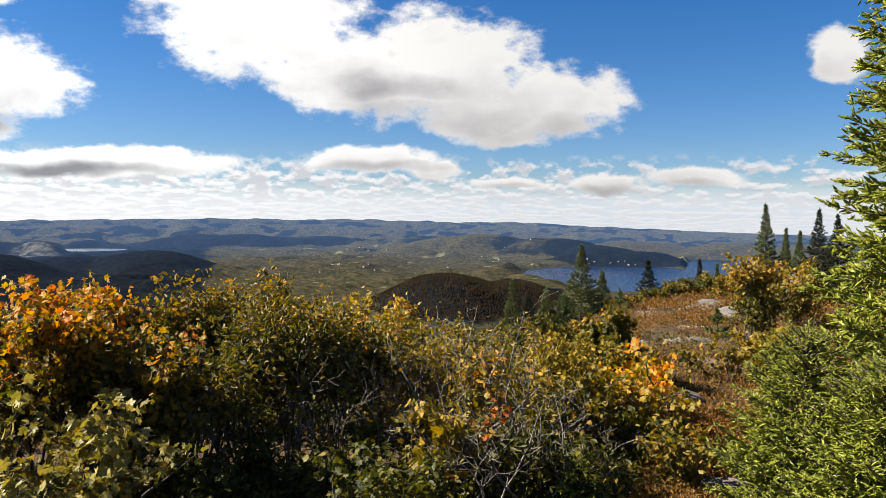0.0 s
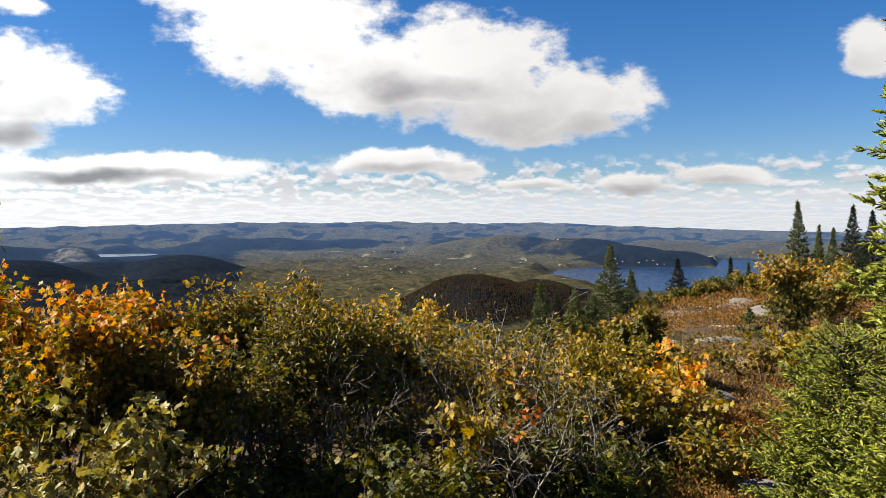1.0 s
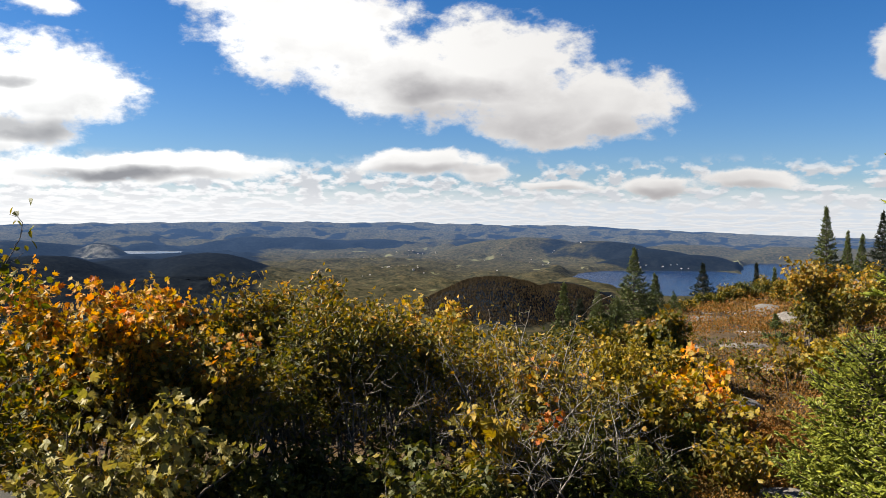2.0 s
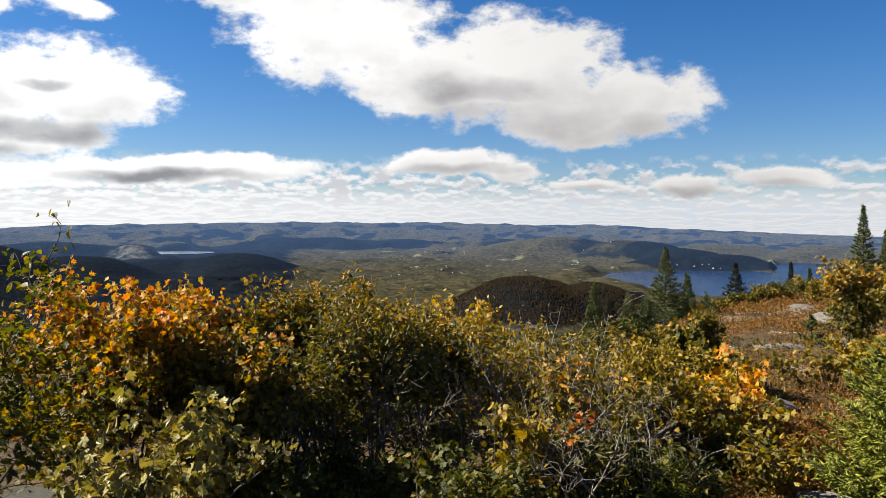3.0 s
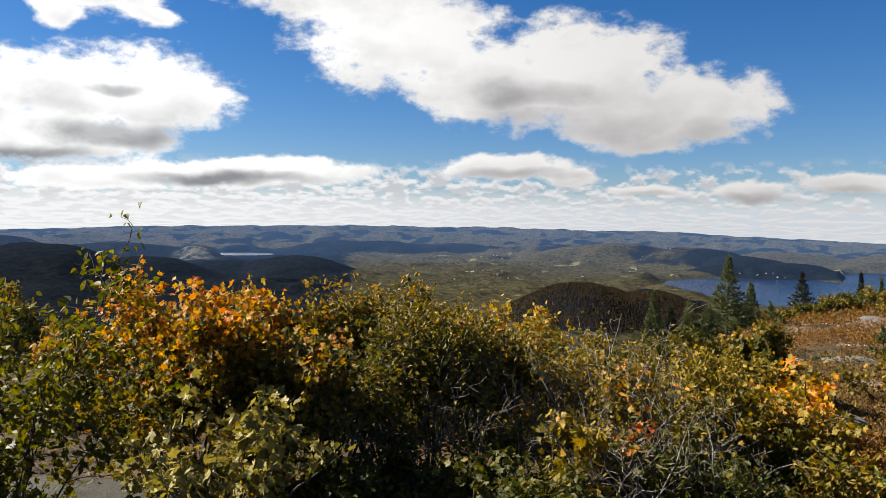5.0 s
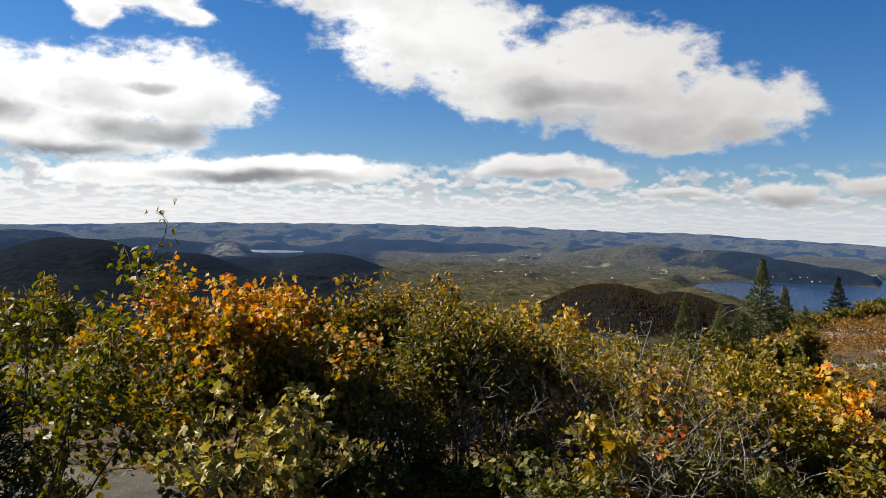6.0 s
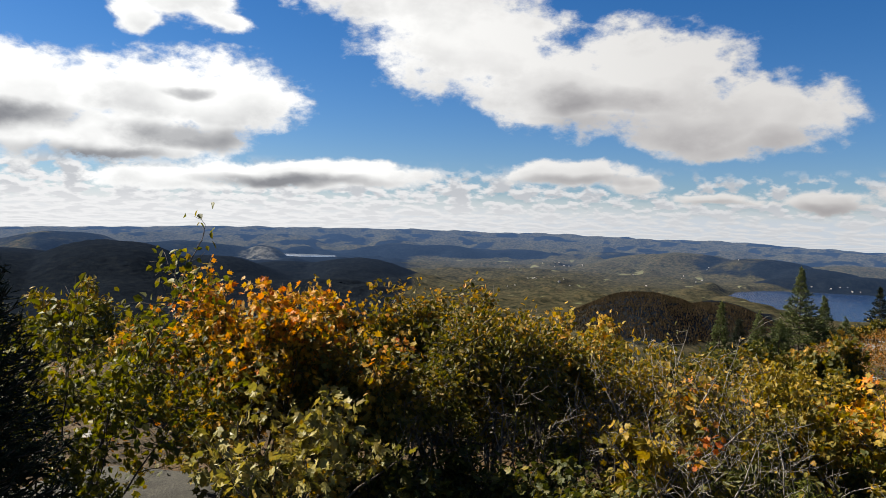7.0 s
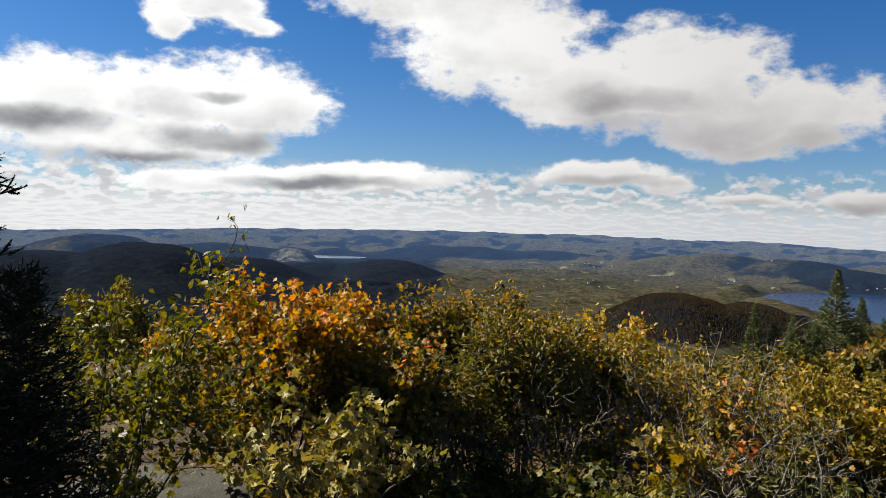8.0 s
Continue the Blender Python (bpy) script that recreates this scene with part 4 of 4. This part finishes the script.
bush("maple_sapling", 20.6, 8.2, -7.6, 0.9, "thin yellow sapling beside the rocks", "maple", stems=3, branches=6, twigs=4, leaves=5, leaf=LOBED, size=0.055, mats=(LEMON, OLIVE), seed=34, up=0.3)
# an understorey of green leaves, mostly in front; its darkness also paints the shade under the bushes
for i, (az, d, top, half, leaf, mats) in enumerate(((-19.6, 4.5, -15.0, 2.2, OVAL, (GREEN, GREEN)), (-16.6, 4.1, -17.0, 1.8, LOBED, (GREEN, GREEN)), (-13.4, 4.6, -15.6, 2.2, OVAL, (GREEN, GREEN)), (-10.2, 4.3, -16.4, 2.2, OVAL, (GREEN, GREEN)),
                                                    (-7.0, 4.5, -14.6, 2.4, OVAL, (GREEN, GREEN)), (-5.6, 3.9, -16.6, 1.4, LOBED, (GREEN, GREEN)), (-0.4, 4.0, -17.0, 2.0, OVAL, (GREEN, GREEN)), (2.6, 4.5, -15.0, 2.0, OVAL, (GREEN, GREEN)),
                                                    (5.8, 4.3, -15.4, 2.0, LONG, (GREEN, GREEN)), (8.6, 4.6, -13.8, 2.0, LONG, (GREEN, GREEN)), (11.4, 4.4, -14.9, 2.2, LONG, (GREEN, GREEN)), (14.4, 5.2, -13.6, 1.9, OVAL, (GREEN, GREEN)),
                                                    # the four 6 m out, from -17.5 to -5.6, are added to darken stem
                                                    # gaps
                                                    (-32.6, 6.2, -11.0, 2.0, OVAL, (GREEN, GREEN)), (-21.0, 5.4, -9.0, 2.4, OVAL, (GREEN, GREEN)), (-17.5, 6.0, -11.6, 2.6, OVAL, (GREEN, GREEN)), (-13.6, 6.1, -11.8, 2.6, OVAL, (GREEN, GREEN)), (-9.6, 6.1, -11.6, 2.6, OVAL, (GREEN, GREEN)), (-5.6, 6.0, -11.8, 2.6, OVAL, (GREEN, GREEN)), (17.6, 4.9, -14.6, 1.2, OVAL, (LEMON, OLIVE)))):
    bush("blueberry_shrub", az, d, top, half, "low dark green shrub under taller bushes", "shrub", stems=6, branches=6, twigs=4, leaves=5, leaf=leaf, size=0.062 if leaf is LONG else 0.05, mats=mats, split=0.75, seed=40 + i, thick=0.007, start=0.12, up=0.5, group="low plants under the shrubs")
# bushes behind, down the first slope
for i, (az, d, top, mats) in enumerate(((-21.5, 6.8, -6.6, (OLIVE, GREEN)), (-17.8, 6.8, -6.4, (OLIVE, GREEN)), (-12.5, 7.0, -6.2, (OLIVE, GREEN)), (-8.6, 7.2, -7.0, (OLIVE, GREEN)), (-6.4, 7.4, -7.4, (OLIVE, GREEN)), (-2.0, 7.6, -7.9, (OLIVE, GREEN)),
                                        (1.8, 7.0, -8.0, (OLIVE, GREEN)), (5.2, 7.6, -8.2, (GREEN, GREEN)), (8.0, 8.6, -7.6, (GREEN, OLIVE)), (-27.0, 6.6, -7.5, (OLIVE, GREEN)))):
    bush("serviceberry_shrub", az, d, top, 3.2, "olive autumn shrub behind the front row", "shrub", stems=8, branches=8, twigs=5, leaves=7, leaf=OVAL, size=0.054, mats=mats, split=0.7, seed=60 + i, up=0.4)
# birches with green leaves near the dark spruce
YOUNG_BIRCH = dict(branches=8, twigs=5, leaves=6, leaf=OVAL_WIDE, size=0.048, mats=(BIRCH, BIRCH), up=0.3, start=0.48, bark=BARK_DARK, thick=0.009)
bush("birch_sapling", -41.6, 4.2, -2.7, 2.8, "young birch with yellow-green leaves, thin dark stems", "birch", stems=5, seed=81, leaders=3, **YOUNG_BIRCH)
bush("birch_sapling", -44.8, 4.0, -6.0, 2.0, "young birch with sparse green leaves", "birch", stems=3, seed=82, leaders=2, **YOUNG_BIRCH)
bush("birch_sapling", -38.6, 4.3, -8.4, 1.3, "thin birch sapling with few leaves", "birch", stems=3, seed=83, **YOUNG_BIRCH)
bush("blueberry_shrub", -41.6, 3.9, -15.4, 2.0, "low green and yellow shrub at the slab", "shrub", stems=8, branches=6, twigs=5, leaves=5, leaf=OVAL, size=0.045, mats=(BIRCH, GREEN), seed=84, start=0.2, thick=0.006)
for i, (az, d, top) in enumerate(((-35.4, 6.8, -11.4), (-38.0, 7.4, -11.4), (-41.0, 7.6, -11.6), (-44.0, 7.2, -11.0), (-33.0, 6.9, -10.0))):
    bush("serviceberry_shrub", az, d, top, 2.6, "green and yellow bush beyond the slab", "shrub", stems=8, branches=7, twigs=5, leaves=7, leaf=OVAL, size=0.05, mats=(BIRCH, GREEN) if i % 2 else (GREEN, GREEN), seed=150 + i, start=0.15, up=0.4)
# bushes of the open slope and its rim
bush("serviceberry_shrub", 22.2, 11.0, -2.4, 1.9, "golden olive bush beside a pointed spruce", "shrub", stems=9, branches=9, twigs=6, leaves=8, leaf=LOBED, size=0.052, mats=(GOLD, LEAF_MIX), split=0.6, seed=85, start=0.2, up=0.35)
bush("serviceberry_shrub", 24.6, 13.0, -3.0, 1.3, "yellow-green bush on the ridge", "shrub", stems=8, branches=8, twigs=6, leaves=8, leaf=OVAL, size=0.06, mats=(LEMON, OLIVE), seed=86, start=0.2, up=0.4)
bush("serviceberry_shrub", 23.4, 8.4, -7.8, 1.6, "low yellow-green bush among the rocks", "shrub", stems=8, branches=7, twigs=5, leaves=7, leaf=LOBED, size=0.055, mats=(LEMON, OLIVE), seed=87, start=0.15, up=0.4)
for i, (az, d, top, mats) in enumerate(((14.0, 15.4, -5.9, (OLIVE, GREEN)), (15.8, 16.4, -5.2, (LEAF_MIX, GREEN)), (16.9, 17.0, -4.7, (OLIVE, GREEN)), (17.9, 17.4, -4.5, (GREEN, OLIVE)), (19.4, 18.0, -3.9, (OLIVE, GREEN)), (20.4, 17.0, -4.1, (OLIVE, OLIVE)), (21.6, 19.0, -3.6, (OLIVE, GREEN)))):
    bush("blueberry_shrub", az, d, top, 1.2, "low tan and green bush on the slope's rim", "shrub", stems=8, branches=7, twigs=5, leaves=7, leaf=OVAL, size=0.06, mats=mats, seed=90 + i, start=0.12, up=0.4)
for i, (az, d, h) in enumerate(((-39.5, 11.0, 1.0), (-41.5, 13.0, 1.1), (-37.5, 14.0, 1.2), (-43.5, 12.0, 1.0), (-46.0, 14.0, 1.2), (-35.0, 12.0, 1.0))):
    shrub("serviceberry_shrub", az, d, "olive bush on the steep slope below the summit", "shrub", h, 0.9, 8, 7, 5, 8, OVAL, 0.075, (GREEN, BIRCH) if i % 2 else (OLIVE, GREEN), 0.6, seed=130 + i, start=0.2)

# spruces
NEAR = dict(needles=11, width=0.07, reach=0.28, body=0.13, per=8)
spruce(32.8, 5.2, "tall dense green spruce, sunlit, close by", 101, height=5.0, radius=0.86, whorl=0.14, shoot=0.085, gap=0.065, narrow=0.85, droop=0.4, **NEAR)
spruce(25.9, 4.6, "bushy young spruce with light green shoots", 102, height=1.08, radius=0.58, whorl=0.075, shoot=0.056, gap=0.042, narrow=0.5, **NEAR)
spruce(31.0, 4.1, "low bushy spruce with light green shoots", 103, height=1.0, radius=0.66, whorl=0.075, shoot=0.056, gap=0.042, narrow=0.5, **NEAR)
# near-black needles paint the shaded side of the two left spruces
DARK = dict(needles=9, width=0.06, reach=0.19, per=8, mats=NEEDLE_SHADED)
spruce(-53.2, 3.4, "tall dense spruce, shade painted into its needles", 104, height=3.3, radius=0.74, whorl=0.13, shoot=0.085, gap=0.06, narrow=0.95, droop=0.3, **DARK)
spruce(-46.2, 3.2, "low thick spruce, shade painted into its needles", 106, height=1.5, radius=0.54, whorl=0.08, shoot=0.08, gap=0.055, narrow=0.7, **DARK)
spruce(11.0, 4.3, "small dark spruce under the shrubs", 105, height=0.46, radius=0.3, whorl=0.06, per=6, shoot=0.055, needles=14, width=0.05, reach=0.22, gap=0.04)
# azimuth, distance, top, half width near the foot (all in degrees but the distance)
for i, (az, d, top, half) in enumerate(((10.4, 14, -2.1, 1.9), (11.95, 14.5, -4.0, 0.9), (15.15, 18, -3.1, 0.95), (5.3, 12.5, -4.8, 1.1), (7.9, 13, -5.3, 1.2), (6.6, 12, -6.0, 1.0), (9.2, 13, -5.7, 1.0), (13.2, 15, -5.4, 0.6),
                                        (18.7, 22, -2.95, 0.7), (19.9, 23, -3.2, 0.5), (23.0, 18, 0.95, 1.1), (26.2, 20, 0.65, 1.2), (25.0, 22, -0.9, 0.6), (24.2, 21, -0.7, 0.4), (27.4, 17, 0.2, 1.6), (20.0, 11.2, -6.6, 0.8), (-37.6, 7.4, -10.6, 1.8), (-36.4, 7.9, -11.4, 1.6), (-3.0, 6.4, -7.0, 0.6))):
    p = on_ground(az, d)
    z_top = EYE + d * math.tan(radians(top))
    far = d > 9
    spruce(az, d, "slim pointed green spruce on the summit's edge", 110 + i, height=z_top - p.z, radius=(1.9 if far else 1.3) * d * math.tan(radians(half)), whorl=0.10 if far else 0.06, per=7, shoot=0.085 if far else 0.06, needles=5, width=0.09, reach=0.28, gap=0.10 if far else 0.075, body=0.12, narrow=1.45 if far else 0.9, low=0.03, droop=0.3, mats=NEEDLE_SHADED if i % 3 == 2 else NEEDLE_MID)


# ---- ground cover ----
def cover(name, label, category, az, dist, count, size, mat, seed, leaf=OVAL, up=0.5, height=0.12, clump=0.5, skip=()):
    """Heath, dry grass or litter in drifts over a sector of the summit, as stuff."""
    rng = np.random.default_rng(seed)
    a = np.radians(rng.uniform(az[0], az[1], count))
    r = np.sqrt(rng.uniform(dist[0] ** 2, dist[1] ** 2, count)) if dist[1] < 12 else rng.uniform(dist[0], dist[1], count)
    x, y = r * np.sin(a), r * np.cos(a)
    keep = fbm(x * 0.9, y * 0.9, 3, seed + 5) > clump
    x, y, r = x[keep], y[keep], r[keep]
    h = height * (0.3 + 0.9 * fbm(x * 1.7, y * 1.7, 2, seed + 9)) * rng.uniform(0.1, 1.0, len(x))
    z = land(x, y)[0] + h
    axis = rng.normal(0, 0.7, (len(x), 3)) + np.array([0, 0, up])
    g = Geo()
    g.scatter(*leaf, np.c_[x, y, z], frames_for(axis, rng.normal(0, 0.7, (len(x), 3)) + np.array([0, 0, 0.4])), size * rng.uniform(0.6, 1.3, len(x)) * np.maximum(1.0, r / 9.0))
    return tagged(new(name, g.mesh(name, [mat])), label, category, kind="stuff")


cover("heath", "rust-red low heath over the summit slope", "heath", (10, 34), (5.5, 24), 62000, 0.028, RUST, 301, OVAL, 0.6, 0.13, 0.36)
cover("dry_grass", "straw-coloured dry grass between outcrops", "grass", (9, 34), (5.0, 26), 48000, 0.038, STRAW, 302, LONG, 2.0, 0.05, 0.45)
cover("low_greenery", "low green plants between rocks", "ground plants", (-60, 40), (3.5, 11), 26000, 0.035, GREEN, 303, OVAL, 0.5, 0.10, 0.5)
cover("leaf_litter", "fallen brown leaves on the summit soil", "leaf litter", (-60, 40), (3.2, 10), 12000, 0.035, RUST, 304, OVAL, 0.0, 0.02, 0.3)


# ---- woods and houses in the valley ----
def crown_template(rng, conifer):
    if conifer:
        v = [(0, 0, 1.0)] + [(0.32 * math.cos(a) * rng.uniform(0.8, 1.2), 0.32 * math.sin(a) * rng.uniform(0.8, 1.2), 0.1) for a in np.arange(6) * 1.047]
        return np.array(v), np.array([(0, 1 + i, 1 + (i + 1) % 6) for i in range(6)])
    v = [(0, 0, 0.85)] + [(0.45 * math.cos(q) * rng.uniform(0.75, 1.2), 0.45 * math.sin(q) * rng.uniform(0.75, 1.2), rng.uniform(0.4, 0.62)) for q in np.arange(5) * 1.2566]
    v += [(0.34 * math.cos(q + 0.6), 0.34 * math.sin(q + 0.6), 0.0) for q in np.arange(5) * 1.2566]
    t = [(0, 1 + i, 1 + (i + 1) % 5) for i in range(5)] + [(1 + i, 6 + i, 1 + (i + 1) % 5) for i in range(5)] + [(6 + i, 6 + (i + 1) % 5, 1 + (i + 1) % 5) for i in range(5)]
    return np.array(v), np.array(t)


def woods(name, label, az, dist, count, size, conifer, mat, seed, above=1.5):
    """Tree crowns standing on the land, as stuff; they thin out where the ground is water or clearing."""
    rng = np.random.default_rng(seed)
    a, r = np.radians(rng.uniform(az[0], az[1], count)), rng.uniform(dist[0], dist[1], count)
    x, y = r * np.sin(a), r * np.cos(a)
    z, conifer_shade = land(x, y)[:2]
    keep = (z > WATER_Z + above) & ((np.abs(conifer_shade - (0.9 if conifer else 0.15)) < 0.62) | (r < 600))
    x, y, z = x[keep], y[keep], z[keep]
    g = Geo()
    k = rng.integers(0, 4, len(x))
    ang = rng.uniform(0, 6.28, len(x))
    turn = np.zeros((len(x), 3, 3))
    turn[:, 0, 0], turn[:, 0, 1], turn[:, 1, 0], turn[:, 1, 1], turn[:, 2, 2] = np.cos(ang), -np.sin(ang), np.sin(ang), np.cos(ang), 1
    s = size * rng.uniform(0.6, 1.25, len(x))
    for q in range(4):
        g.scatter(*crown_template(rng, conifer), np.c_[x, y, z - 0.1 * s][k == q], turn[k == q], s[k == q])
    return tagged(new(name, g.mesh(name, [mat])), label, "woods", kind="stuff")


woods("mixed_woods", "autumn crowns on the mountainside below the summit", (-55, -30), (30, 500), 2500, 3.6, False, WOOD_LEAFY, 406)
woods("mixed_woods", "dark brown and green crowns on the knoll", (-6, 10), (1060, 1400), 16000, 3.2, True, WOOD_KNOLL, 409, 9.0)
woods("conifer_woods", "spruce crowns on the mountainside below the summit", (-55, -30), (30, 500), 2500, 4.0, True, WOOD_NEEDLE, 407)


def first_house():
    """A small gabled house, nine metres long before it is shrunk to fit the camera's view: walls and a roof with eaves.
    """
    ob = thing("house", Matrix.Identity(4), "small pale gabled house among valley trees", "house", "houses in the valley")
    l, w, h, top = 5.0, 3.6, 3.6, 6.4
    g = Geo()
    g.add([(-l, -w, -2), (l, -w, -2), (l, w, -2), (-l, w, -2), (-l, -w, h), (l, -w, h), (l, w, h), (-l, w, h), (-l, 0, top), (l, 0, top)],
          [(0, 1, 5), (0, 5, 4), (2, 3, 7), (2, 7, 6), (1, 2, 6), (1, 6, 5), (5, 6, 9), (3, 0, 4), (3, 4, 7), (4, 8, 7)])
    part("wall", g, [HOUSE_WALL], ob)
    g = Geo()
    e = 0.6
    v = [(-l - e, -w - e, h - 0.4), (l + e, -w - e, h - 0.4), (l + e, 0, top + 0.15), (-l - e, 0, top + 0.15), (l + e, w + e, h - 0.4), (-l - e, w + e, h - 0.4)]
    v += [(x, y, z + 0.3) for x, y, z in v]
    t = [(6, 7, 8), (6, 8, 9), (9, 8, 10), (9, 10, 11), (0, 2, 1), (0, 3, 2), (3, 4, 2), (3, 5, 4), (0, 1, 7), (0, 7, 6), (4, 5, 11), (4, 11, 10), (1, 2, 8), (1, 8, 7), (2, 4, 10), (2, 10, 8), (0, 6, 9), (0, 9, 3), (3, 9, 11), (3, 11, 5)]
    g.add(v, t)
    part("roof", g, [HOUSE_ROOF], ob)
    return ob


rng = np.random.default_rng(77)
house = None
for az, d, spread_az, spread_d, count in ((-6.5, 2150, 2.4, 220, 16), (-5.5, 3100, 2.4, 80, 12), (5.6, 2080, 1.4, 60, 14), (12.4, 2560, 1.4, 24, 9), (1.0, 2700, 3.5, 280, 10), (-12.0, 2800, 3.0, 250, 6), (5.0, 2950, 1.5, 80, 3)):
    for _ in range(count):
        p = on_ground(az + rng.normal(0, spread_az * 0.6), d + rng.normal(0, spread_d * 0.6))
        if p.z < WATER_Z + 4.0:
            continue
        m = Matrix.Translation(p) @ pose(0, 0, 0, 0, 0, rng.uniform(0, 180)) @ Matrix.Diagonal((*[rng.uniform(0.45, 0.8)] * 3, 1))
        if house is None:
            house = first_house()
            house.matrix_world = m
        else:
            copy_thing(house, m)
cover("heath", "rust-red heath in front of the young spruce", "heath", (14.5, 24), (4.3, 6.6), 26000, 0.019, RUST, 305, OVAL, 0.6, 0.16, 0.36)
